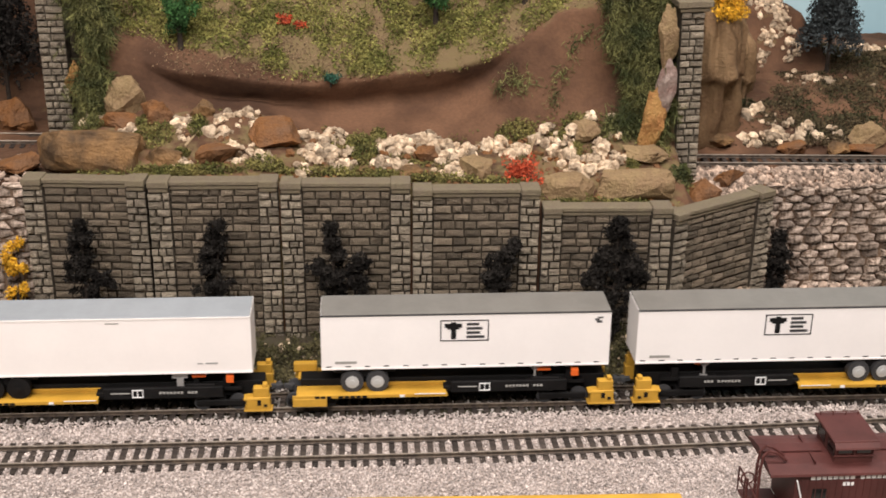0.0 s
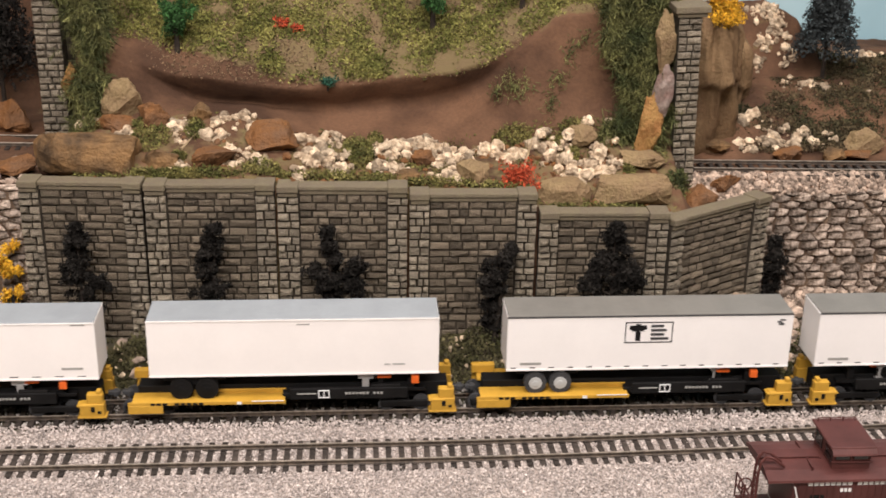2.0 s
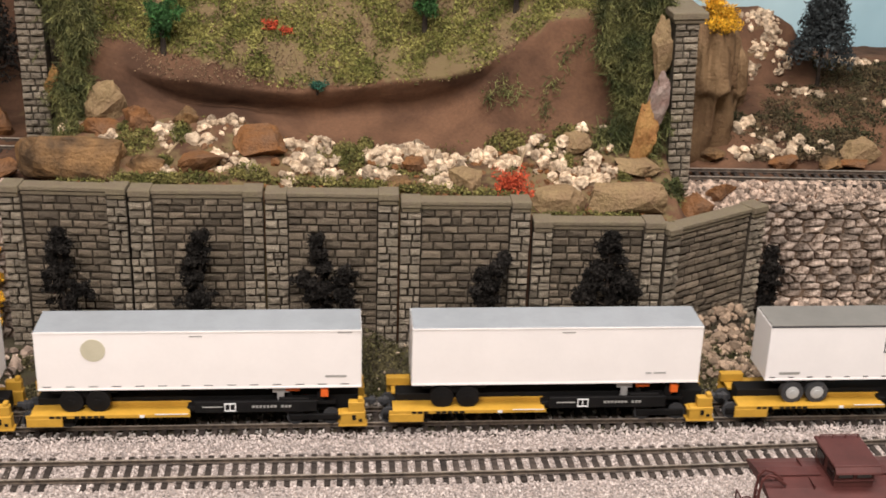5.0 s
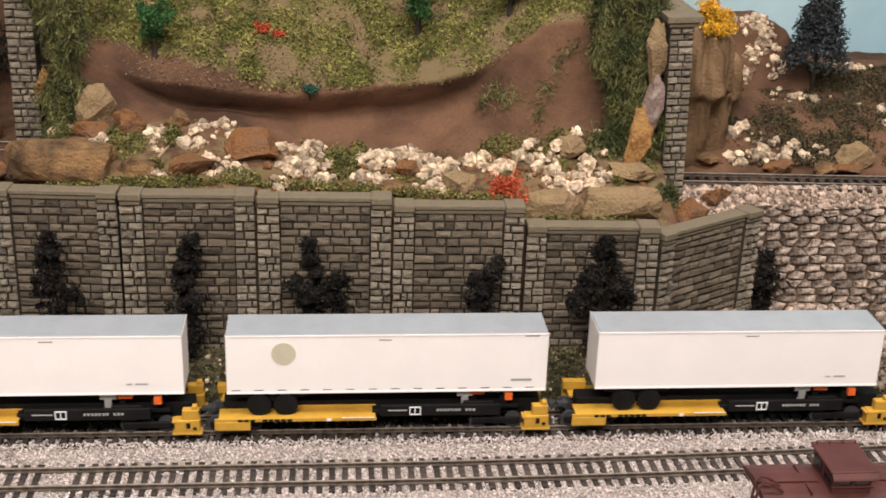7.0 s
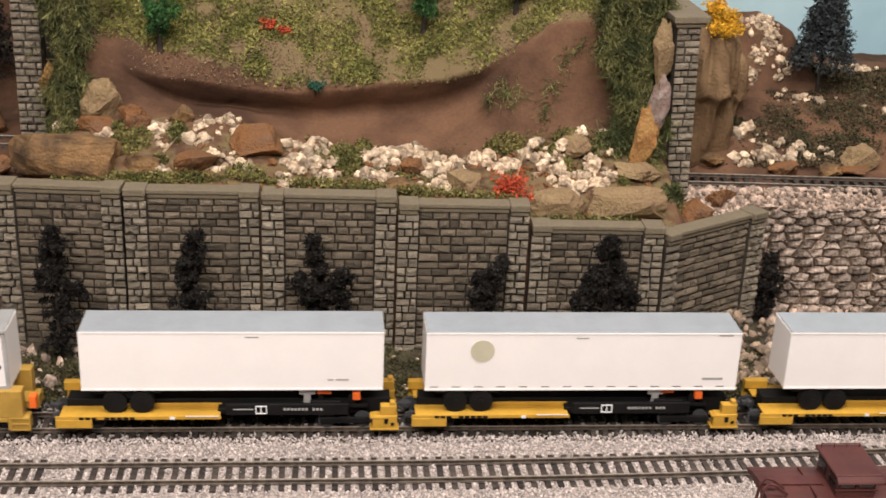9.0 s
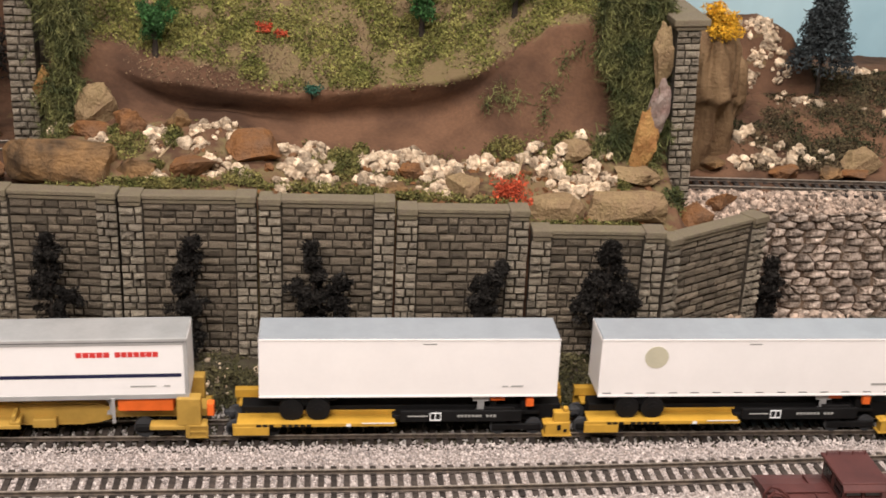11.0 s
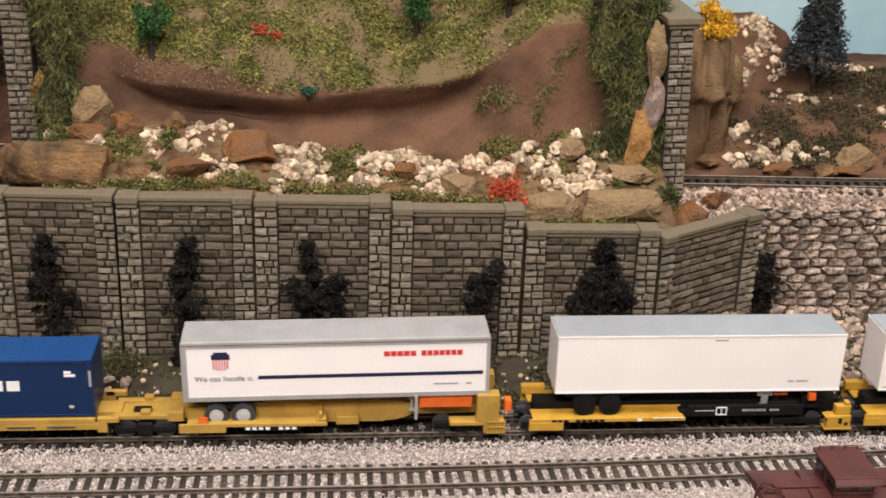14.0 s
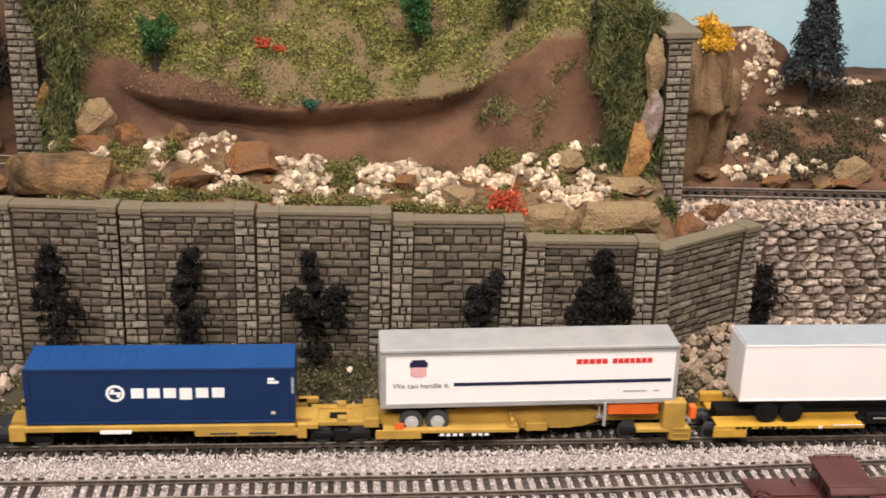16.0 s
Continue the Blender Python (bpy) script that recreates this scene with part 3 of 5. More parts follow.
def cliff(x, y, z0, z1, rx, ry, seed, hollow, label):
    """A tall draped plaster rock with upright folds and a rounded top."""
    nz, na = 56, 120
    vs = []
    for i in range(nz + 1):
        q = i / nz
        cap = math.sqrt(max(0.0, 1 - max(0.0, (q - .80) / .2) ** 2)) if q > .8 else 1
        z = z0 + (z1 - z0) * q
        for j in range(na):
            a = j * math.tau / na
            d = Vector((math.cos(a) * 1.6, math.sin(a) * 1.6, z * 16 + seed))
            k = 1 + .26 * noise.noise(d) + .12 * noise.noise(d * 3.1) + .10 * (1 - q)
            below = 1 - float(sstep(.50, .56, q))
            fold = float(sstep(hollow - .38, hollow - .22, a) * (1 - sstep(hollow + .75, hollow + 1.0, a))) * .66 * below * (1 - .35 * q) + (.30 + .30 * noise.noise(Vector((a * 2.3, seed, q * 2)))) * below * max(0.0, -math.sin(a))
            pleat = .16 * noise.noise(Vector((a * 3.4 + q, q * 2.2, seed))) + .05 * noise.noise(Vector((a * 9, q * 9, seed)))
            k = (k - fold + pleat) * (.25 + .75 * cap)
            vs.append((x + rx * k * math.cos(a), y + ry * k * math.sin(a), z + .003 * noise.noise(d * 2)))
    fs = [(i * na + j, i * na + (j + 1) % na, (i + 1) * na + (j + 1) % na, (i + 1) * na + j) for i in range(nz) for j in range(na)]
    me = bpy.data.meshes.new("cliff_rock")
    me.from_pydata(vs, [], fs + [tuple(range(nz * na, nz * na + na))])
    me.materials.append(M["plaster"])
    me.polygons.foreach_set("use_smooth", [True] * len(me.polygons))
    return tagged(new("cliff_rock", me), label, "rock")


cliff(.2425, .214, .070, .176, .0215, .020, 1.0, 5.30, "tall draped tan plaster cliff behind the tunnel pier")
cliff(.2730, .275, .070, .146, .0150, .024, 7.0, 4.2, "lower brown plaster cliff beside the tall one")


def patch_points(n, cx, cy, rx, ry, lift=0.0):
    a, r = RNG.uniform(0, math.tau, n), np.sqrt(RNG.uniform(0, 1, n))
    x, y = cx + rx * r * np.cos(a), cy + ry * r * np.sin(a)
    y = np.where((x > -.17) & (x < .2), np.minimum(y, bank_y(x) - .014), y)
    return np.stack([x, y, terrain(x, y) + lift + RNG.uniform(-.0005, .0045, n) * (1 - r)], -1)


WEST_HEAPS = [(-.107, .142, .006, .008), (-.106, .130, .006, .006), (-.073, .142, .017, .011), (-.085, .128, .006, .004), (-.068, .115, .016, .007), (-.057, .109, .006, .005), (-.166, .150, .004, .003), (-.150, .149, .005, .003),
              (-.141, .136, .005, .005), (-.139, .104, .005, .003), (-.105, .106, .006, .005), (-.024, .130, .012, .017), (-.012, .147, .005, .008), (-.035, .102, .008, .006), (-.008, .118, .008, .013)]
EAST_HEAPS = [(.024, .142, .011, .014), (.043, .150, .013, .006), (.056, .141, .010, .014), (.056, .115, .010, .016), (.021, .115, .012, .010), (.087, .141, .011, .010), (.101, .134, .008, .006), (.120, .145, .009, .007), (.126, .132, .010, .008),
              (.134, .122, .009, .006), (.137, .116, .006, .004), (.070, .134, .005, .009), (.148, .152, .005, .004), (.136, .140, .004, .006), (.153, .131, .005, .009), (.165, .145, .004, .009), (.164, .126, .005, .006), (.148, .120, .008, .004)]
FAR_HEAPS = [(.283, .205, .014, .010), (.268, .200, .010, .006), (.300, .215, .020, .014), (.322, .212, .018, .010), (.285, .235, .014, .010), (.352, .205, .012, .006)]
HEAPS = [(int(8 + 230000 * c * d), a, b, c, d) for a, b, c, d in WEST_HEAPS + EAST_HEAPS] + [(int(6 + 80000 * c * d), a, b, c, d) for a, b, c, d in FAR_HEAPS]
pts = np.concatenate([patch_points(int(n * .95), *h, lift=.0010) for n, *h in HEAPS])
tagged(new("white_rubble", grains("white_rubble", pts, .0021, M["rubble"], .55, shapes=KNOBS + PEBBLES)), "heaps of knobbly cream-white rubble on the ledge", "rubble", kind="stuff")
n = 420
gx, gy = RNG.uniform(-.165, .195, n), RNG.uniform(.090, .150, n)
tagged(new("brown_pebbles", grains("brown_pebbles", np.stack([gx, gy, terrain(gx, gy) + .0008], -1), .0016, M["orange"], .5, shapes=STONES)), "rusty brown pebbles scattered over the ledge", "pebbles", kind="stuff")
n = 9000
gx, gy = RNG.uniform(.218, .47, n), RNG.uniform(.128, .153, n)
ok = gy > np.interp(gx, (.218, .264, .28), (.108, .135, .140))
gx, gy = gx[ok], gy[ok]
tagged(new("ledge_gravel", grains("ledge_gravel", np.stack([gx, gy, terrain(gx, gy) + .0006], -1), .0009, M["gravel"], .85, shapes=STONES)), "pale mixed gravel along the upper track", "gravel", kind="stuff")
n = 260
gx, gy = RNG.uniform(-.34, -.197, n), RNG.uniform(.106, .15, n)
tagged(new("west_gravel", grains("west_gravel", np.stack([gx, gy, terrain(gx, gy) + .001], -1), .0018, M["gravel"], .45, shapes=STONES)), "pale gravel beside the upper track's far end", "gravel", kind="stuff")
n = 420
gx, gy = RNG.normal(.225, .022, n), RNG.uniform(.035, .118, n)
gz = .001 + .010 * sstep(.05, .115, gy) * np.exp(-((gx - .235) / .03) ** 2) + RNG.uniform(0, .002, n)
tagged(new("rubble_slope", grains("rubble_slope", np.stack([gx, gy, gz], -1), .0021, material("tan_rubble", (.25, .18, .125), .9, .2, 300, 1600, .6, .0005, island=.4), .4, shapes=STONES)), "tan and white rubble heaped at the foot of the wall", "rubble", kind="stuff")
for hx, hn, far in ((-.22, 260, .098), (.315, 620, .136)):
    gx, gy = RNG.normal(hx, .034, hn), RNG.uniform(.03, far, hn)
    ok = ~((gx > -.2) & (gx < .19) & (gy > .08)) & ~((gx > .18) & (gx < .27) & (gy > .10))
    gx, gy, hn = gx[ok], gy[ok], int(ok.sum())
    tagged(new("foot_rubble", grains("foot_rubble", np.stack([gx, gy, RNG.uniform(0, .004, hn)], -1), .0021, M["gravel"], .5, shapes=STONES)), "loose stones at the foot of the field-stone wall", "rubble", kind="stuff")


# ---- field-stone walls ----
LONG = .42   # how much wider than high the field stones lie


def clip_cell(poly, mid, way):
    """The part of a polygon that lies behind the line through mid across way."""
    out = []
    for p, q in zip(poly, poly[1:] + poly[:1]):
        a, b = (p - mid).dot(way), (q - mid).dot(way)
        if a <= 0:
            out.append(p)
        if (a < 0) != (b < 0):
            out.append(p + (q - p) * (a / (a - b)))
    return out


def field_stone(cell, centre, rng):
    """One broken stone that fills a cell of the wall's face, with a rough front."""
    bm = bmesh.new()
    deep, face = rng.uniform(.0012, .0034), Vector((rng.uniform(-.12, .12), rng.uniform(-.12, .12)))
    rings = []
    for shrink, y in ((.93, .004), (rng.uniform(.86, .93), -deep * .4), (rng.uniform(.50, .74), -deep)):
        ring = []
        for p in cell:
            d = (p - centre) * shrink * rng.uniform(.84, 1.06)
            ring.append(bm.verts.new((d.x, y + (0 if y > 0 else d.dot(face) + rng.uniform(-.0004, .0004)), d.y)))
        rings.append(ring)
    n = len(cell)
    for a, b in zip(rings, rings[1:]):
        for k in range(n):
            bm.faces.new((a[k], a[(k + 1) % n], b[(k + 1) % n], b[k]))
    tip = bm.verts.new((rng.uniform(-.0008, .0008), -deep - rng.uniform(-.0003, .0008), rng.uniform(-.0006, .0006)))
    for k in range(n):
        bm.faces.new((rings[2][k], rings[2][(k + 1) % n], tip))
    bmesh.ops.recalc_face_normals(bm, faces=bm.faces)
    return as_mesh("stone", bm, M["fieldstone"])


def field_wall(x0, x1, y, top, label, seed):
    """Broken stones of all sizes, each in its own cell, in brown earth."""
    rng = random.Random(seed)
    w = tagged(new("field_stone_wall"), label, "stone wall", kind="structure")
    boxes_part("backing", M["joint_earth"], w, (x0, x1, y, y + .010, -.006, top - .002))
    seeds, z = [], .001
    while z < top:
        h, x = rng.uniform(.0036, .0066), x0 - rng.uniform(0, .006)
        while x < x1:
            wd = rng.uniform(.0050, .0175)
            seeds.append(Vector(((x + wd / 2) * LONG, z + h / 2 + rng.uniform(-.0010, .0010))))
            x += wd
        z += h
    for c in seeds:
        cell = [Vector(p) for p in ((x0 * LONG, -.004), (x1 * LONG, -.004), (x1 * LONG, top + rng.uniform(-.001, .002)), (x0 * LONG, top + rng.uniform(-.001, .002)))]
        for o in seeds:
            if o is not c and abs(o.x - c.x) < .03 and abs(o.y - c.y) < .02:
                cell = clip_cell(cell, (c + o) / 2, o - c)
        if len(cell) > 2:
            cell, mid = [Vector((p.x / LONG, p.y)) for p in cell], Vector((c.x / LONG, c.y))
            ob = new("stone", field_stone(cell, mid, rng))
            ob.parent = w
            ob.matrix_basis = pose(mid.x, y, mid.y)
    return w


M["joint_earth"] = material("brown_joint_earth", (.100, .060, .042), .95, .4, 90, 900, .9, .0008, second=(.20, .135, .09))
field_wall(.264, .44, .1385, .0715, "rough wall of broken pinkish grey field stones", 4)
field_wall(-.30, -.1965, .1000, .0930, "rough field-stone wall beside the retaining wall", 5)


# ---- tunnel piers ----
def tunnel_pier(x0, x1, y0, y1, z0, z1, label, seed, lean=0.0):
    rng = random.Random(seed)
    p = tagged(new("tunnel_pier"), label, "tunnel portal", group="tunnel portals", kind="structure")
    p.matrix_basis = Matrix.Translation((x0, y0, 0)) @ Matrix.Rotation(radians(lean), 4, "Y")
    w = x1 - x0
    boxes_part("core", M["pale_mortar"], p, (.0004, w - .0004, .0010, .014, z0, z1 - .006))
    boxes_part("core", M["pale_mortar"], p, (.0004, w - .0004, .040, y1 - y0, z0, z1 - .006))
    boxes_part("lintel", M["pale_mortar"], p, (.0004, w - .0004, .014, .040, z0 + (z1 - z0) * .62, z1 - .006))
    boxes_part("cap", M["cap"], p, (-.0026, w + .0046, -.0030, y1 - y0 + .003, z1 - .0042, z1), bevel=.0006, label="projecting stone cap")
    boxes_part("cap_moulding", M["cap"], p, (-.0012, w + .0026, -.0016, y1 - y0 + .0015, z1 - .0070, z1 - .0044), bevel=.0006)
    courses(p, 0, w, z0, z1 - .0072, .0008, .0018, rng, .0062, .0044, mat=PIER)
    return p


tunnel_pier(.2080, .2228, .1440, .200, .078, .1925, "grey cut-stone tunnel pier with a projecting cap", 11, -2.1)
tunnel_pier(-.1950, -.1785, .1640, .215, .088, .235, "grey cut-stone pier at the tunnel's far mouth", 12)


# ---- plants ----
def leaves(name, where, size, mat, long=1.0, spread=.35):
    n = len(where)
    s = np.stack([np.full(n, size), np.full(n, size * long), np.full(n, size)], -1) * (1 + spread * RNG.normal(size=(n, 1)).clip(-1.8, 1.8))
    v, f = joined(LEAF, RNG.randint(2, size=n), np.asarray(where, float), s, random_turns(n, RNG))
    return soup(name, v, f, mat)


def clumped(n, centres, r, squash=1.0):
    c = np.asarray(centres)[RNG.randint(len(centres), size=n)]
    d = RNG.normal(size=(n, 3))
    d *= (RNG.uniform(0, 1, (n, 1)) ** .45) / np.linalg.norm(d, axis=1, keepdims=True)
    return c + d * np.array((r, r, r * squash))


def conifer(x, y, h, label, seed, lobes):
    """A dark, ragged model conifer. lobes: sideways place, drop below the tip and radius, in millimetres."""
    rng = np.random.RandomState(seed)
    t = thing("conifer_tree", label, "tree", "dark trees along the wall")
    t.matrix_basis = pose(x, y, 0)
    foot = lobes[-1][0] * .001
    bm = bmesh.new()
    rod(bm, (foot, 0, -.004), (foot * .5, 0, h * .55), .0017, 7, .0009)
    rod(bm, (foot * .5, 0, h * .55), (0, 0, h), .0009, 7, .0003)
    cs = []
    for dx, drop, r in lobes:
        c = np.array((dx * .001, rng.uniform(-.002, .002), h - drop * .001))
        rod(bm, (foot * .6, 0, max(.004, c[2] - .006)), tuple(c), .0006, 5, .0003)
        for _ in range(17):
            d = rng.normal(size=3)
            cs.append(c + d / np.linalg.norm(d) * r * .001 * rng.uniform(.15, 1.22) * np.array((1, .8, 1)))
    part("trunk", bm, M["bark"], t)
    ob = new("crown", leaves("crown", clumped(110 * len(cs), cs, .0031, .85), .0011, M["conifer"], 1.5))
    ob.parent = t
    return t


conifer(-.1597, .070, .0825, "broad dark conifer with a low side branch before the wall", 1, [(0, 4, 3), (-1, 13, 6.5), (-4, 23, 8.5), (-1, 32, 9), (9, 39, 6.5), (0, 46, 9.5), (4, 58, 9), (0, 70, 7)])
conifer(-.0805, .0690, .0820, "slim dark conifer before the stone wall", 2, [(0, 4, 3.5), (-3, 12, 6), (-6, 21, 8), (-4, 31, 8.5), (-2, 40, 8), (-6, 49, 9.5), (-4, 60, 9), (-4, 71, 7)])
conifer(-.0150, .0700, .0765, "ragged dark conifer with side branches before the wall", 3, [(0, 3, 3), (0, 10, 3.2), (3, 18, 5.5), (-8, 29, 7), (15, 25, 6.5), (2, 33, 9), (13, 37, 7.5), (0, 45, 10), (2, 60, 8)])
conifer(.0930, .0680, .0660, "short leaning dark conifer before the stone wall", 4, [(0, 3, 2.4), (-5, 8, 4.2), (-9, 15, 6.2), (-13, 22, 7.5), (-11, 30, 8), (-10, 42, 8), (-10, 54, 6)])
conifer(.1532, .0630, .0815, "dense wide-based dark conifer before the stone wall", 5, [(0, 3, 2.6), (-1, 9, 5.5), (2, 17, 8), (-5, 22, 6.5), (8, 28, 8), (-8, 32, 9), (5, 38, 11), (13, 38, 7), (-13, 40, 7), (0, 52, 11), (0, 66, 8)])
conifer(.2720, .1230, .0460, "small dark green shrub at the wall's end", 6, [(0, 3, 3), (-1, 10, 5), (1, 18, 6), (0, 27, 6), (0, 36, 5)])


def fir(x, y, z, h, r, label, mat):
    t = thing("fir_tree", label, "tree", "fir trees")
    t.matrix_basis = pose(x, y, z)
    bm = bmesh.new()
    rod(bm, (0, 0, -.004), (0, 0, h), .0018, 8, .0003)
    part("trunk", bm, M["bark"], t)
    pts = []
    for k in range(17):
        q = k / 16
        zz = h * (.34 + .66 * q)
        rad = r * (1 - q) ** 1.0 + .0008
        m = int(8 + 16 * (1 - q))
        for j in range(m):
            a = j * math.tau / m + k * .7 + RNG.uniform(-.1, .1)
            ln = rad * RNG.uniform(.75, 1.12)
            for s in np.linspace(.15, 1, 9):
                pts.append((math.cos(a) * ln * s, math.sin(a) * ln * s, zz - ln * (.30 + .45 * s) * s + RNG.uniform(-.0008, .0008)))
    pts = np.repeat(np.array(pts), 7, 0) + RNG.normal(scale=.0010, size=(len(pts) * 7, 3))
    ob = new("crown", leaves("crown", pts, .0015, mat, 1.6))
    ob.parent = t
    return t


fir(.3560, .300, .1045, .115, .0240, "tall blue-green fir on the far slope", M["fir"])
fir(-.245, .265, .090, .150, .030, "dark fir in the shade behind the far pier", M["conifer"])
fir(-.295, .285, .100, .150, .034, "dark fir in the shade beyond the tunnel pier", M["conifer"])


def bush(name, x, y, z, r, h, mat, label, n=900, size=.0014, trunk=False, category="bush"):
    b = thing(name, label, category)
    b.matrix_basis = pose(x, y, z)
    lift = h * .35 if trunk else 0
    bm = bmesh.new()
    rod(bm, (0, 0, -.004), (0, 0, lift + h * .4), .0022 if trunk else .0007, 8, .0010)
    for k in range(5):
        rod(bm, (0, 0, lift * .8), (math.cos(k * 1.3) * r * .6, math.sin(k * 1.3) * r * .6, lift + h * .5), .0006, 5, .0002)
    part("stem", bm, M["bark"], b)
    cs = [(RNG.normal() * r * .45, RNG.normal() * r * .45, lift + h * RNG.uniform(.12, .9)) for _ in range(28)]
    ob = new("crown", leaves("crown", clumped(n, cs, r * .42), size, mat, 1.4))
    ob.parent = b
    return b


bush("red_shrub", .1000, .1045, .0905, .0105, .013, M["red"], "bright red-orange shrub among white rubble", 1500, .0011)
bush("red_shrub", -.0455, .2110, float(terrain(-.0455, .2110)), .0045, .006, M["red"], "small red shrub on the grassy hillside", 400, .001)
bush("red_shrub", -.0364, .2080, float(terrain(-.0364, .2080)), .0035, .005, M["red"], "small red shrub on the grassy hillside", 300, .001)
bush("teal_shrub", -.0160, .1735, float(terrain(-.0160, .1735)) - .001, .0045, .005, M["teal"], "tiny teal shrub on the lip of the bank", 500, .001)
bush("green_shrub", .2030, .1225, .0750, .0085, .017, M["vine"], "dull green shrub before the tunnel pier", 2400, .0013)
bush("golden_shrub", .2440, .2020, .1690, .0125, .021, M["yellow_leaf"], "golden-yellow shrub on top of the plaster cliff", 3800, .0012)
golden = bush("golden_shrub", -.2055, .0900, .002, .0080, .068, M["yellow_leaf"], "tall golden-yellow shrub beside the wall's end", 3200, .0012)
bush("hill_tree", -.1120, .1896, float(terrain(-.1120, .1896)), .0100, .025, M["bright"], "dense green model tree on the hillside", 4200, .0012, True, "tree")
bush("hill_tree", .0534, .2120, float(terrain(.0534, .2120)), .0110, .030, M["bright"], "dense green model tree on the hillside", 4200, .0012, True, "tree")
bush("hill_tree", .1115, .2040, float(terrain(.1115, .2040)), .0110, .028, M["leafy"], "dark green model tree on the hillside", 4200, .0012, True, "tree")
twig = bmesh.new()
rod(twig, (.1050, .118, .097), (.1110, .128, .112), .0009, 6, .0004), rod(twig, (.1085, .124, .105), (.1075, .126, .112), .0005, 5, .0003)
tagged(new("fallen_branch", as_mesh("fallen_branch", twig, M["wood"])), "pale broken branch stuck in the rubble", "branch")
twig = bmesh.new()
rod(twig, (-.1035, .118, .1105), (-.0960, .130, .1165), .0008, 6, .0005)
tagged(new("fallen_branch", as_mesh("fallen_branch", twig, M["wood"])), "pale twig lying on the turf", "branch")


def turf():
    n = 260000
    x, y = RNG.uniform(-.172, .205, n), RNG.uniform(.157, .34, n)
    z = terrain(x, y)
    d = np.array([noise.fractal(Vector((a * 42, b * 42, 3)), .9, 2.1, 3) for a, b in zip(x, y)])
    keep = (y > bank_y(x) + .001) & (turf_share(x, y, z) * (.85 + 1.5 * d) - .60 * bare_patch(x, y) > RNG.uniform(.05, 1, size=n))
    return np.stack([x, y, z + RNG.uniform(0, .0022, n)], -1)[keep]


tagged(new("hill_turf", leaves("hill_turf", turf(), .0012, M["grass"], 1.5)), "yellow-green turf in patches over the hillside", "grass", kind="stuff")


n = 40000
gx, gy = RNG.uniform(-.165, .19, n), RNG.uniform(.155, .33, n)
tagged(new("hill_grit", grains("hill_grit", np.stack([gx, gy, terrain(gx, gy) + .0002], -1)[gy > bank_y(gx) + .002], .00044, material("tan_grit", (.17, .112, .066), .95, .3, 300, 1500, .3, island=.6), .5)), "fine tan and brown grit over the hillside", "grit", kind="stuff")


TUFTS = [(-.160, .148, .015, .005), (-.123, .128, .013, .011), (-.130, .141, .006, .006), (-.097, .134, .006, .009), (-.105, .113, .005, .003), (-.055, .105, .012, .006), (-.094, .100, .030, .003), (.003, .132, .010, .017), (.014, .149, .005, .006),
         (.101, .150, .013, .006), (.142, .149, .011, .004), (.138, .129, .003, .003), (.172, .121, .004, .003), (.129, .138, .003, .003), (-.125, .099, .04, .004), (.0, .099, .05, .004), (.06, .096, .05, .003), (.150, .093, .04, .003)]


def ledge_plants():
    """Tufts between the rocks, and a thin cover over the rest of the ledge."""
    n = 26000
    x, y = RNG.uniform(-.17, .20, n), RNG.uniform(.090, .156, n)
    d = np.array([noise.fractal(Vector((a * 38, b * 38, 9)), .9, 2.1, 3) for a, b in zip(x, y)])
    keep = d > .05 + .4 * RNG.uniform(size=n)
    thin = np.stack([x, y, terrain(x, y) + RNG.uniform(0, .002, n)], -1)[keep]
    thick = np.concatenate([patch_points(int(300 + 9e6 * c * e), a, b, c, e, .001) for a, b, c, e in TUFTS])
    thick[:, 2] += RNG.uniform(0, .0040, len(thick))
    return np.concatenate([thin, thick])


tagged(new("ledge_turf", leaves("ledge_turf", ledge_plants(), .0011, material("fresh_turf", (.105, .108, .028), .95, .3, 90, 900, .2, island=.6, second=(.195, .168, .055)), 1.5)), "green and yellow turf between the rocks", "grass", kind="stuff")


def verge_plants():
    n = 70000
    x, y = RNG.uniform(-.27, .33, n), RNG.uniform(.019, .082, n)
    d = np.array([noise.fractal(Vector((a * 34, b * 34, 5)), .9, 2.1, 3) for a, b in zip(x, y)])
    keep = d > -.25 - .3 * RNG.uniform(size=n)
    x, y, d = x[keep], y[keep], d[keep]
    return np.stack([x, y, RNG.uniform(0, .014, len(x)) * np.clip(d + .25, .1, 1) * sstep(.015, .05, y)], -1)


tagged(new("verge_plants", leaves("verge_plants", verge_plants(), .0012, material("verge_foliage", (.060, .058, .020), .95, .35, 60, 900, .2, island=.6, second=(.10, .085, .040)), 1.3)), "tangled green and brown plants on the verge", "plants", kind="stuff")
n = 420
gx, gy = RNG.uniform(-.27, .33, n), RNG.uniform(.020, .075, n)
tagged(new("verge_stones", grains("verge_stones", np.stack([gx, gy, RNG.uniform(.000, .005, n)], -1), .0010, M["rubble"], .5, shapes=STONES)), "small white stones scattered over the verge", "stones", kind="stuff")


def hanging(n, x0, x1, y0, y1, z0, z1, seed):
    x, z = RNG.uniform(x0, x1, n), RNG.uniform(z0, z1, n)
    q = (z - z0) / (z1 - z0)
    mid, half = (x0 + x1) / 2, (x1 - x0) / 2
    edge = np.array([noise.fractal(Vector((a * 55, b * 40, seed)), .9, 2.1, 3) for a, b in zip(x, z)])
    keep = np.abs(x - mid) < half * (.42 + .5 * q + .75 * edge)
    x, z, q, edge = x[keep], z[keep], q[keep], edge[keep]
    return np.stack([x, y0 + (y1 - y0) * q - .006 * edge + RNG.uniform(-.004, .004, len(x)), z], -1)


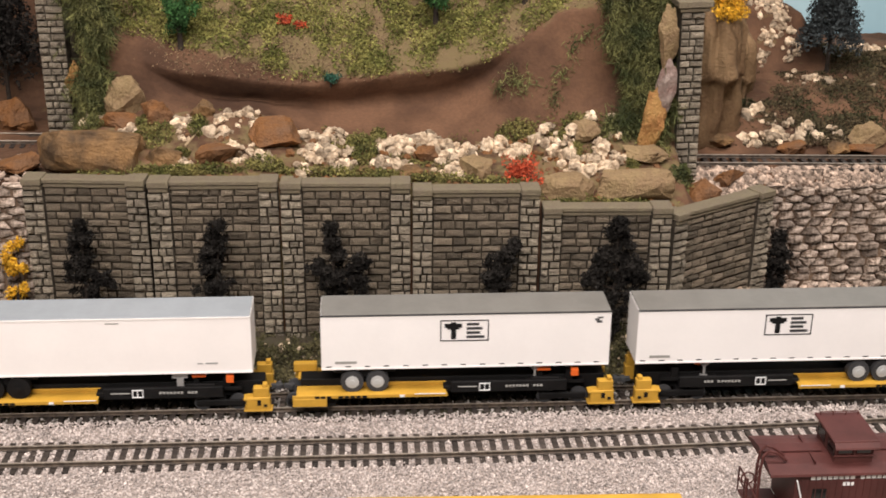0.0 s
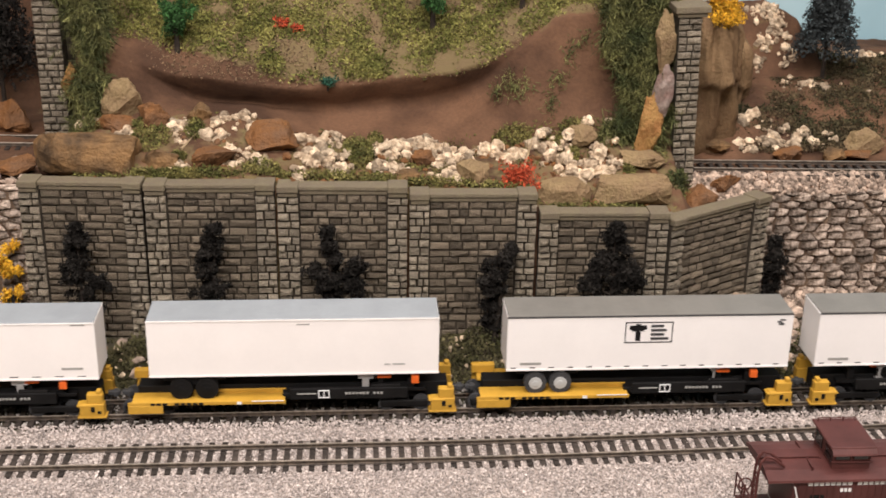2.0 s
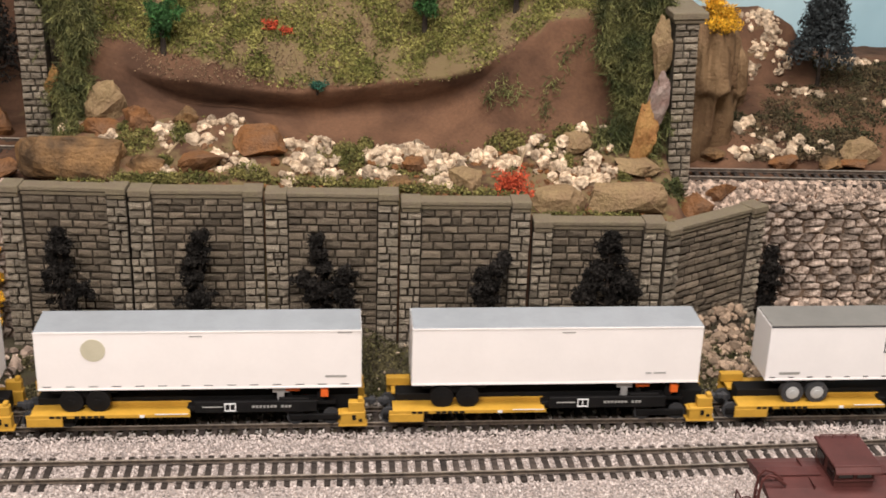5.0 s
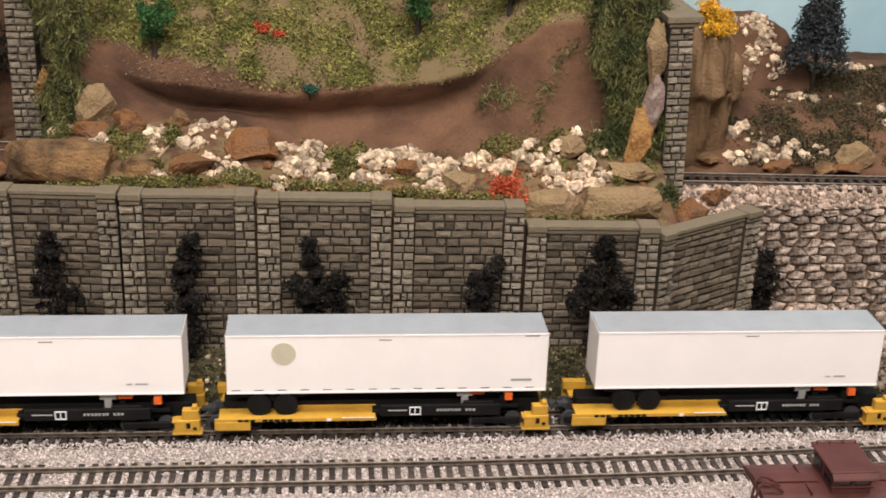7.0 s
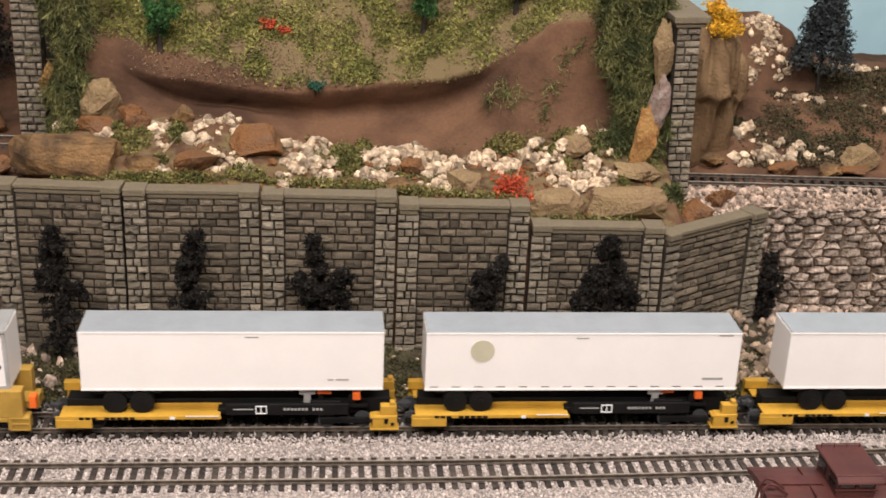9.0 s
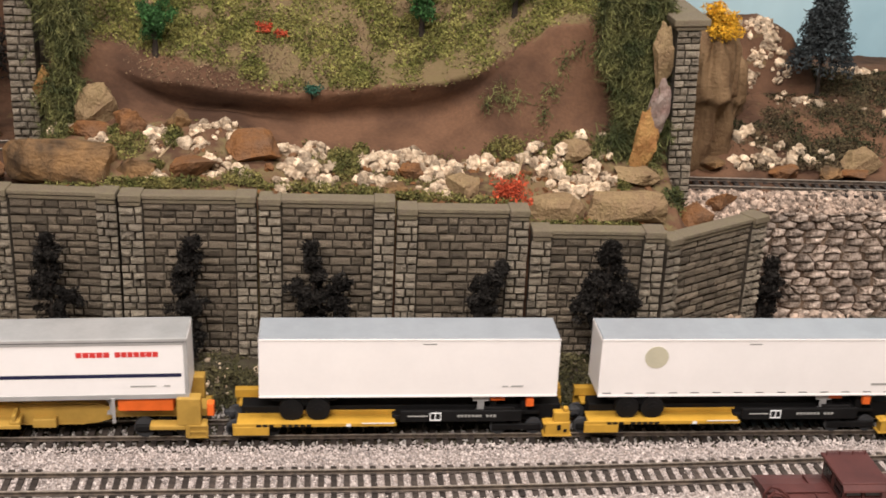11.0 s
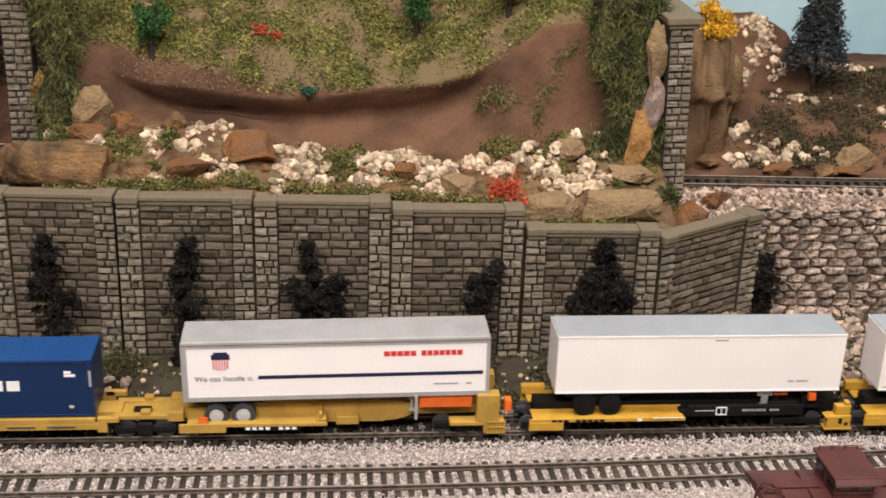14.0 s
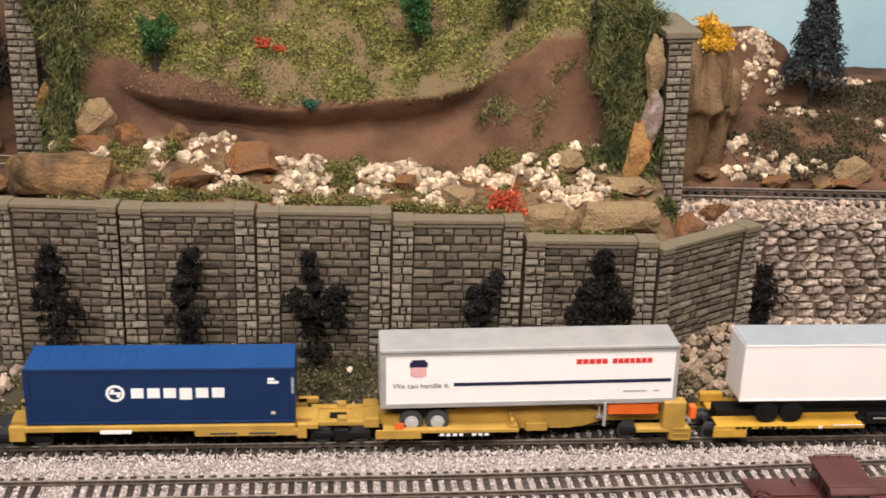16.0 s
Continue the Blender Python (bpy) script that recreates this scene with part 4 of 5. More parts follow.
def strands(name, pts, length, mat):
    """Thin drooping strands, two blades each."""
    n = len(pts)
    a = RNG.normal(size=(n, 3)) * np.array((1.0, .7, .8)) + np.array((0, -.2, -.45))
    a *= length * RNG.uniform(.5, 1.4, (n, 1)) / np.linalg.norm(a, axis=1, keepdims=True)
    side = np.stack([RNG.normal(size=n), RNG.normal(size=n) * .4, RNG.normal(size=n) * .3], -1)
    side *= .00027 / np.linalg.norm(side, axis=1, keepdims=True)
    bend = pts + a * .5 + RNG.normal(size=(n, 3)) * length * .24
    v = np.stack([pts - side, pts + side, bend + side, bend - side, pts + a], 1).reshape(-1, 3)
    i = (np.arange(n) * 5)[:, None]
    f = np.concatenate([i + np.array([0, 1, 2]), i + np.array([0, 2, 3]), i + np.array([3, 2, 4])])
    return soup(name, v, f, mat)


tagged(new("vines", strands("vines", hanging(21000, .158, .204, .146, .170, .094, .208, 4), .0085, M["vine"])), "tangle of green vines hanging beside the tunnel pier", "vines", kind="stuff")


def bank_weeds():
    out = []
    for n, cx, cz, rx, rz in ((190, .104, .137, .014, .010), (60, .092, .132, .006, .006), (90, .127, .128, .006, .012), (70, .140, .156, .005, .011), (60, .133, .142, .006, .006), (40, .150, .165, .008, .006)):
        a, r = RNG.uniform(0, math.tau, n), RNG.uniform(0, 1, n)
        x, z = cx + rx * r * np.cos(a), cz + rz * r * np.sin(a)
        out.append(np.stack([x, bank_at(x, z) - .001, z], -1))
    return np.concatenate(out)


tagged(new("bank_weeds", strands("bank_weeds", bank_weeds(), .0048, M["vine"])), "thin olive weeds clinging to the bare bank", "plants", kind="stuff")
tagged(new("vines", strands("vines", hanging(14000, -.184, -.146, .150, .168, .108, .215, 8), .0085, M["vine"])), "tangle of olive vines hanging beside the far pier", "vines", kind="stuff")


def far_plants():
    n = 70000
    x, y = RNG.uniform(.255, .47, n), RNG.uniform(.195, .345, n)
    d = np.array([noise.fractal(Vector((a * 26, b * 26, 2)), .9, 2.1, 3) for a, b in zip(x, y)])
    keep = (d > -.30 + .45 * RNG.uniform(size=n) - .25 * sstep(.31, .36, x)) & ((y < .30) | (x > .36))
    x, y, d = x[keep], y[keep], d[keep]
    return np.stack([x, y, terrain(x, y) + RNG.uniform(0, .007, len(x)) * np.clip(d + .2, .1, 1)], -1)


tagged(new("far_plants", leaves("far_plants", far_plants(), .0013, material("mossy_foliage", (.055, .052, .022), .95, .3, 45, 900, .2, island=.6, second=(.100, .070, .038)), 1.4)), "dull green plants on the far slope", "plants", kind="stuff")
def blossoms():
    """Knobbly growth in loose clusters on the bluff, along the ridge and on the slope."""
    out = []
    for n, cx, cy, rx, ry in ((70, .318, .333, .012, .005), (60, .325, .325, .008, .006), (34, .331, .317, .004, .006), (22, .314, .318, .004, .005), (14, .309, .311, .003, .003), (70, .395, .337, .018, .006), (36, .341, .289, .014, .005), (10, .40, .27, .012, .02)):
        x, y = RNG.normal(cx, rx * .6, n), RNG.normal(cy, ry * .6, n)
        out.append(np.stack([x, y, terrain(x, y) + RNG.uniform(-.0005, .003, n)], -1))
    return np.concatenate(out)


pts = blossoms()
tagged(new("blossom_shrub", grains("blossom_shrub", pts, .0016, M["rubble"], .5, shapes=KNOBS)), "knobbly cream-white growth on the far ridge", "rubble", kind="stuff")


# ---- caboose and the yellow car ----
def caboose():
    c = thing("caboose", "dark red caboose with cupola, end ladder and white bars", "railway car")
    R = M["caboose"]
    yc, x0, x1 = -.132, .1960, .2860
    boxes_part("body", R, c, (x0, x1, yc - .0148, yc + .0148, .0120, .0390), bevel=.0004)
    boxes_part("battens", R, c, *[(x0 + k * .0032, x0 + .0004 + k * .0032, yc - .0151, yc - .0147, .0130, .0385) for k in range(28)])
    bm = bmesh.new()
    prof = [(-.0175, .0382), (-.0172, .0393), (-.0110, .0412), (-.0040, .0423), (.0040, .0423), (.0110, .0412), (.0172, .0393), (.0175, .0382)]
    ends = [[bm.verts.new((x, yc + a, b)) for a, b in prof] for x in (.1835, .2985)]
    for k in range(7):
        bm.faces.new((ends[0][k], ends[1][k], ends[1][k + 1], ends[0][k + 1]))
    bm.faces.new(ends[0]), bm.faces.new(ends[1][::-1]), bm.faces.new((ends[0][0], ends[0][7], ends[1][7], ends[1][0]))
    bmesh.ops.recalc_face_normals(bm, faces=bm.faces)
    part("roof", bm, R, c, "curved dark red roof")
    boxes_part("roof_walk", R, c, (.1830, .2110, yc - .0034, yc + .0034, .0426, .0434), (.2350, .2990, yc - .0034, yc + .0034, .0426, .0434), bevel=.0002)
    boxes_part("roof_seam", R, c, (.2050, .2056, yc - .0120, yc + .0120, .0410, .0428))
    cup = boxes_part("cupola", R, c, (.2140, .2318, yc - .0112, yc + .0125, .0400, .0520), bevel=.0004)
    boxes_part("cupola_roof", R, cup, (.2122, .2336, yc - .0128, yc + .0138, .0518, .0532), bevel=.0006)
    bm = bmesh.new()
    lower = [bm.verts.new(p) for p in ((.2126, yc - .0150, .0500), (.2332, yc - .0150, .0500), (.2332, yc - .0126, .0524), (.2126, yc - .0126, .0524))]
    upper = [bm.verts.new(v.co + Vector((0, .0004, .0007))) for v in lower]
    bm.faces.new(lower), bm.faces.new(upper[::-1])
    for k in range(4):
        bm.faces.new((lower[k], lower[(k + 1) % 4], upper[(k + 1) % 4], upper[k]))
    bmesh.ops.recalc_face_normals(bm, faces=bm.faces)
    part("visor", bm, R, cup, "sloping eave over the cupola windows")
    boxes_part("cupola_sill", R, cup, (.2134, .2324, yc - .0122, yc - .0112, .0446, .0454), bevel=.0002)
    boxes_part("window_post", R, cup, (.2224, .2234, yc - .0119, yc - .0110, .0454, .0502))
    boxes_part("cupola_window", M["glass"], cup, (.2155, .2218, yc - .0115, yc - .0108, .0462, .0498), (.2240, .2303, yc - .0115, yc - .0108, .0462, .0498))
    boxes_part("cupola_end_window", M["glass"], cup, (.2137, .2143, yc - .0105, yc - .0020, .0440, .0495), (.2137, .2143, yc + .0020, yc + .0105, .0440, .0495))
    bm = bmesh.new()
    for y in (yc + .011,):
        rod(bm, (.2140, y, .0550), (.2318, y, .0550), .0003, 6)
        for x in (.2140, .2200, .2260, .2318):
            rod(bm, (x, y, .0530), (x, y, .0550), .0003, 6)
    part("grab_rail", bm, R, cup)
    boxes_part("window", M["glass"], c, *[(a, a + .0065, yc - .0150, yc - .0145, .0225, .0300) for a in (.2045, .2440, .2640)])
    boxes_part("end_platform", R, c, (.1800, x0, yc - .0145, yc + .0145, .0105, .0120), (x1, .3020, yc - .0145, yc + .0145, .0105, .0120), bevel=.0003)
    bm = bmesh.new()
    pts = [(.1808, .0120), (.1808, .0380), (.1815, .0450), (.1838, .0478), (.1872, .0468), (.1925, .0425)]
    for y in (yc - .0105, yc - .0060):
        for (a, b), (a2, b2) in zip(pts, pts[1:]):
            rod(bm, (a, y, b), (a2, y, b2), .0007, 6)
    for k in range(8):
        rod(bm, (.1808, yc - .0105, .015 + k * .0034), (.1808, yc - .0060, .015 + k * .0034), .0004, 6)
    part("ladder", bm, R, c, "curved end ladder reaching over the roof")
    bm = bmesh.new()
    for y in (yc - .0135, yc + .0135, yc + .004):
        rod(bm, (.1795, y, .0120), (.1795, y, .0250), .0004, 6)
    rod(bm, (.1795, yc - .0135, .0250), (.1795, yc + .0135, .0250), .0004, 6), rod(bm, (.1795, yc - .0135, .0190), (.1795, yc + .0135, .0190), .0004, 6)
    rod(bm, (.1785, yc - .002, .0120), (.1785, yc - .002, .0280), .0006, 6)
    part("railing", bm, R, c)
    bm = bmesh.new()
    for k in range(12):
        a, b = k * math.tau / 12, (k + 1) * math.tau / 12
        rod(bm, (.1785 + .0030 * math.cos(a), yc - .002, .0285 + .003 * math.sin(a)), (.1785 + .0030 * math.cos(b), yc - .002, .0285 + .003 * math.sin(b)), .0004, 5)
    part("brake_wheel", bm, R, c)
    bm = bmesh.new()
    rod(bm, (.1968, yc - .0158, .0345), (.1992, yc - .0158, .0260), .0004, 6), rod(bm, (.1992, yc - .0158, .0260), (.1996, yc - .0145, .0258), .0004, 6), rod(bm, (.1968, yc - .0158, .0345), (.1968, yc - .0145, .0347), .0004, 6)
    part("handrail", bm, M["whitepaint"], c, "white corner handrail")
    bm = bmesh.new()
    for x in (.2000, .2055, .2110):
        for s in (-1, 1):
            box(bm, x, x + .0007, yc + s * .0034 - .0005, yc + s * .0034 + .0005, .0420, .0427)
    part("walk_bracket", bm, R, c)
    boxes_part("name_bars", M["whitepaint"], c, *[(.2030 + k * .0026, .2049 + k * .0026, yc - .01535, yc - .0150, .0352, .0372) for k in range(8)], *[(.2258 + k * .0026, .2277 + k * .0026, yc - .01535, yc - .0150, .0352, .0372) for k in range(7)])
    boxes_part("number_bars", M["whitepaint"], c, *[(.2180 + k * .0019, .2193 + k * .0019, yc - .01535, yc - .0150, .0317, .0334) for k in range(3)])
    for cx in (.205, .277):
        bm = bmesh.new()
        for dx in (-.009, .009):
            for s in (-1, 1):
                disc(bm, cx + dx, yc + s * .008, .0052, .0052, .002)
        for s in (-1, 1):
            box(bm, cx - .013, cx + .013, yc + s * .0102 - .001, yc + s * .0102 + .001, .0035, .0110, .0006)
        part("bogie", bm, M["black"], c)
    return c


caboose()


def yellow_car():
    c = thing("yellow_car", "yellow flat-topped railway car at the layout's edge", "railway car")
    yc, x0, x1 = -.1830, -.0050, .1365
    boxes_part("body", M["yellow"], c, (x0, x1, yc - .014, yc + .014, .010, .0425), bevel=.001)
    boxes_part("roof", M["yellow"], c, (x0 - .001, x1 + .001, yc - .015, yc + .015, .0422, .0442), bevel=.0009)
    for cx in (x0 + .022, x1 - .022):
        bm = bmesh.new()
        for dx in (-.009, .009):
            for s in (-1, 1):
                disc(bm, cx + dx, yc + s * .008, .0052, .0052, .002)
        box(bm, cx - .013, cx + .013, yc - .011, yc + .011, .0045, .0105, .0006)
        part("bogie", bm, M["black"], c)
    c.matrix_basis = Matrix.Translation((x1, yc, 0)) @ Matrix.Rotation(radians(-1.3), 4, "Z") @ Matrix.Translation((-x1, -yc, 0))
    return c


yellow_car()
track("track_edge", lambda x: -.183 - .0227 * (x - .1365), lambda x: 0.0, -.02, .20, .0066, "siding under the yellow car")

# ---- the train ----
WHEELS = []   # wheelset, place along its car, radius, sense of roll


def platform_car(x, turned=False):
    """A low black-spined intermodal flat car with yellow wheel platforms; its origin is the platform's end, on the rail heads."""
    car = thing("flat_car", "black spine flat car with yellow side platforms and end blocks", "railway car", "flat cars of the train")
    boxes_part("centre_sill", M["black"], car, (.004, .172, -.0050, .0050, .0065, .0155), (.082, .150, -.0115, .0115, .0100, .0130), (.086, .150, -.0125, -.0105, .0094, .0160), (.086, .150, .0105, .0125, .0094, .0160), bevel=.0005)
    for s in (-1, 1):
        y0, y1 = (-.0160, -.0046) if s < 0 else (.0046, .0160)
        boxes_part("wheel_platform", M["yellow"], car, (.002, .0835, y0, y1, .0100, .0113), bevel=.0003)
        e0, e1 = (-.0166, -.0158) if s < 0 else (.0158, .0166)
        boxes_part("side_sill", M["yellow"], car, (.0, .084, e0, e1, .0094, .0114), bevel=.0002)
        boxes_part("platform_curb", M["yellow"], car, (.034, .0838, s * .0060 - .0006, s * .0060 + .0006, .0112, .0134), bevel=.0003)
        boxes_part("end_step", M["yellow"], car, (.0, .0185, e0 - .0002, e1 + .0002, .0046, .0096), bevel=.0004)
        boxes_part("end_bulkhead", M["yellow"], car, (-.0005, .0125, s * .0135 - .0022, s * .0135 + .0022, .0116, .0165), bevel=.0004) if s > 0 else None
        b0, b1 = (-.0166, -.0110) if s < 0 else (.0110, .0166)
        boxes_part("end_block", M["yellow"], car, (.1625, .1755, b0, b1, .0030, .0110), (.1665, .1750, b0 + .0006, b1 - .0006, .0108, .0165), bevel=.0005)
        boxes_part("block_flange", M["yellow"], car, (.1612, .1765, b0 - .0003, b1 + .0003, .0026, .0036), (.1612, .1700, b0 - .0002, b1 + .0002, .0094, .0104), bevel=.0002)
        boxes_part("block_lug", M["yellow"], car, (.1716, .1742, b0 + .0010, b1 - .0010, .0163, .0186), bevel=.0004)
        boxes_part("block_opening", M["black"], car, (.1685, .1705, s * .0167 - .0003, s * .0167 + .0003, .0065, .0095), (.1720, .1738, s * .0167 - .0003, s * .0167 + .0003, .0055, .0070))
        boxes_part("stencil", M["greypaint"], car, (.090, .1005, s * .0127 - .0002, s * .0127 + .0002, .0128, .0133))
        boxes_part("stencil_panel", M["whitepaint"], car, *[(a, b, s * .0127 - .0002, s * .0127 + .0002, c, d) for a, b, c, d in ((.1015, .1075, .0146, .0151), (.1015, .1075, .0104, .0109), (.1015, .1020, .0104, .0151), (.1042, .1047, .0104, .0151), (.1070, .1075, .0104, .0151))])
        boxes_part("reporting_marks", M["black"], car, *[(.012 + k * .0032, .0145 + k * .0032, s * .0168 - .0001, s * .0168 + .0001, .0097, .0110) for k in (0, 1, 2, 4, 5, 6, 7, 8)])
        boxes_part("lettering_bars", M["greypaint"], car, *[(.1160 + k * .0019, .1173 + k * .0019, s * .0127 - .0002, s * .0127 + .0002, .0124, .0136) for k in (0, 1, 2, 3, 4, 5, 6, 8, 9, 10)])
        boxes_part("data_plate", M["whitepaint"], car, (.058, .0605, s * .0168 - .0001, s * .0168 + .0001, .0096, .0112), (.066, .083, s * .0168 - .0001, s * .0168 + .0001, .0112, .0117))
    hitch = boxes_part("trailer_hitch", M["black"], car, (.128, .160, -.0090, .0090, .0118, .0140), (.134, .137, -.0080, .0080, .0140, .0215), (.150, .154, -.0085, .0085, .0140, .0200), (.130, .146, -.0120, -.0100, .0100, .0175), bevel=.0004)
    boxes_part("hitch_plate", M["orange_part"], hitch, (.1335, .1410, -.0100, .0070, .0205, .0222), (.1520, .1560, -.0125, -.0095, .0182, .0225), bevel=.0003, label="orange-red hitch plate")
    for cx in (.010, .148):
        bm = bmesh.new()
        box(bm, cx - .013, cx + .013, -.0105, -.0090, .0030, .0068, .0006)
        box(bm, cx - .013, cx + .013, .0090, .0105, .0030, .0068, .0006)
        box(bm, cx - .003, cx + .003, -.0100, .0100, .0045, .0075, .0006)
        bogie = part("bogie", bm, M["black"], car)
        for dx in (-.0095, .0095):
            bm = bmesh.new()
            disc(bm, 0, -.0080, 0, .0046, .0018), disc(bm, 0, .0080, 0, .0046, .0018), rod(bm, (0, -.009, 0), (0, .009, 0), .0010)
            WHEELS.append((part("wheelset", bm, M["tyre"], bogie), cx + dx, .0046, -1 if turned else 1))
    for xa, xb in ((.1750, .1815), (-.0055, .0005)):
        boxes_part("coupler", M["tyre"], car, (xa, xb, -.0012, .0012, .0080, .0105), (xa + .003, xb - .001, -.0024, .0024, .0076, .0108), bevel=.0004)
    return car, x


def trailer(x, length, z0, z1, side, roof, label, wheels="dark", ribbed=False):
    """A semi-trailer; its origin is the lower corner line at its rear end, on the centre line."""
    t = thing("semi_trailer", label, "trailer", "semi-trailers on the train")
    w = .0128
    z1 += .0006
    rail = M["tyre"] if roof is M["roof_brown"] else side
    boxes_part("body", side, t, (0, length, -w, w, z0, z1 - .0008), bevel=.0004)
    boxes_part("roof", roof, t, (.0003, length - .0003, -w + .0003, w - .0003, z1 - .0010, z1), bevel=.0004, label="flat grey roof panel")
    for s in (-1, 1):
        boxes_part("lower_rail", M["silver"] if ribbed else side, t, (0.0, length, s * w - .0003, s * w + .0003, z0, z0 + .0010), bevel=.0001)
        boxes_part("upper_rail", M["silver"] if ribbed else rail, t, (0.0, length, s * w - .00025, s * w + .00025, z1 - .0013, z1 - .0005), bevel=.0001)
    hubm = M["hub"] if wheels == "light" else M["black"]
    tyrem = M["tyre"] if wheels == "light" else M["black"]
    boxes_part("running_gear", M["black"], t, (.006, .040, -.0105, .0105, z0 - .0030, z0), (.020, .028, -.0100, .0100, z0 - .0060, z0 - .002))
    for wx in (.0165, .0302):
        for s in (-1, 1):
            bm = bmesh.new()
            disc(bm, wx, s * .0104, .0173, .0062, .0046, 24)
            wh = part("wheel", bm, tyrem, t)
            bm = bmesh.new()
            disc(bm, wx, s * .0124, .0173, .0036, .0012, 18), disc(bm, wx, s * .0131, .0173, .0016, .0010, 12)
            part("hub", bm, hubm, wh, "pale round wheel hub" if wheels == "light" else "")
    for s in (-1, 1):
        bm = bmesh.new()
        lx = length * .745
        rod(bm, (lx, s * .009, z0), (lx, s * .009, z0 - .0095), .0007), box(bm, lx - .002, lx + .002, s * .009 - .0015, s * .009 + .0015, z0 - .0105, z0 - .0095)
        rod(bm, (lx - .0045, s * .009, z0), (lx, s * .009, z0 - .0045), .0005), rod(bm, (lx + .0045, s * .009, z0), (lx, s * .009, z0 - .0045), .0005)
        if wheels == "dark":
            box(bm, lx - .0042, lx + .0042, s * .0095 - .0004, s * .0095 + .0004, z0 - .0042, z0)
            box(bm, lx - .0018, lx + .0018, s * .0095 - .0005, s * .0095 + .0005, z0 - .0092, z0 - .0040)
        part("landing_leg", bm, M["silver"], t)
    return t, x


def on_side(name, mat, t, *rects, y=-.0128, lift=.00012, label=""):
    """Thin printed patches on the side that faces the viewer: x0, x1, z0, z1."""
    return boxes_part(name, mat, t, *[(a, b, y - lift, y + .0001, c, d) for a, b, c, d in rects], label=label)


def round_patch(name, mat, t, x, z, r, inner=0.0, y=-.0128, lift=.0002, sides=28):
    bm = bmesh.new()
    ring = lambda q, d: [bm.verts.new((x + q * math.cos(k * math.tau / sides), y - d, z + q * math.sin(k * math.tau / sides))) for k in range(sides)]
    a, a2 = ring(r, lift), ring(r, 0)
    b = ring(inner, lift) if inner else None
    for k in range(sides):
        j = (k + 1) % sides
        bm.faces.new((a[k], a2[k], a2[j], a[j]))
        if inner:
            bm.faces.new((a[k], a[j], b[j], b[k]))
    if not inner:
        bm.faces.new(a)
    bmesh.ops.recalc_face_normals(bm, faces=bm.faces)
    return part(name, bm, mat, t)


MOVES = []   # thing, start x, extra pitch, turn
CARS = [(.151 + .1758, True), (-.036, False), (-.2235, False), (-.4115, False), (-.5945, False)]
for cx, turned in CARS:
    car, _ = platform_car(cx, turned)
    MOVES.append((car, cx, 0, 180 if turned else 0))

# trailers with the boxed emblem
for cx, turned in ((.151, True), (-.0202, False)):
    L = .1565
    t, _ = trailer(cx, L, .0250, .0572, M["white"], M["roof_brown"], "white semi-trailer with brown-grey roof and boxed black emblem", "light")
    Y = -.0128 if not turned else .0128
    mx = (lambda a: a) if not turned else (lambda a: L - a)

    def rects(*rs):
        return [(min(mx(a), mx(b)), max(mx(a), mx(b)), c, d) for a, b, c, d in rs]

    lift = .00012 if not turned else -.00012
    def patch(name, mat, *rs, label=""):
        return boxes_part(name, mat, t, *[(a, b, Y - .00014, Y + .00014, c, d) for a, b, c, d in rects(*rs)], label=label)
    x0, z0 = .0640 if not turned else .0700, .0410
    patch("emblem_frame", M["black"], (x0, x0 + .0262, z0, z0 + .0006), (x0, x0 + .0262, z0 + .0119, z0 + .0125), (x0, x0 + .0006, z0, z0 + .0125), (x0 + .0256, x0 + .0262, z0, z0 + .0125))
    patch("emblem", M["black"], (x0 + .0024, x0 + .0118, z0 + .0080, z0 + .0104), (x0 + .0058, x0 + .0086, z0 + .0012, z0 + .0112), (x0 + .0038, x0 + .0104, z0 + .0070, z0 + .0085))
    patch("emblem_bars", M["tyre"], *[(x0 + .0142, x0 + b, z0 + .0017 + k * .0025, z0 + .0032 + k * .0025) for k, b in enumerate((.0240, .0215, .0228, .0210))])
    patch("side_marks", M["greypaint"], (.0075, .0190, .0285, .0300))
    patch("corner_mark", M["tyre"], (.1475, .1500, .0520, .0530), (.1485, .1515, .0505, .0518), (.1490, .1520, .0532, .0540))
    patch("marker_dashes", M["black"], *[(.0025 + k * .0104, .0055 + k * .0104, .02655, .0271) for k in range(15)])
    MOVES.append((t, cx + L if turned else cx, 0, 180 if turned else 0))

# plain off-white trailers
for cx, L, mark in ((-.2117, .1548, .51), (-.5812, .1545, .54)):
    t, _ = trailer(cx, L, .0245, .0576, M["cream"], M["roof_grey"], "plain off-white semi-trailer with smooth grey roof", "dark")
    on_side("small_mark", M["greypaint"], t, (L * mark, L * mark + .007, .0545, .0552))
    on_side("side_marks", M["silver"], t, (.1255, .1285, .0300, .0309), (.1300, .1365, .0300, .0310))
    MOVES.append((t, cx, 0, 0))

# trailer with the beige disc
L = .1670
t, _ = trailer(-.4050, L, .0240, .0573, M["cream"], M["roof_grey"], "off-white semi-trailer with a beige disc on its side", "dark")
round_patch("disc", M["discpaint"], t, .0295, .0470, .0063)
on_side("small_mark", M["greypaint"], t, (.0785, .0850, .0541, .0548), (.1545, .1620, .0557, .0564), (.1480, .1590, .0300, .0313))
on_side("marker_dashes", M["tyre"], t, *[(.0025 + k * .0118, .0070 + k * .0118, .0259, .0263) for k in range(14)])
MOVES.append((t, -.4050, 0, 0))

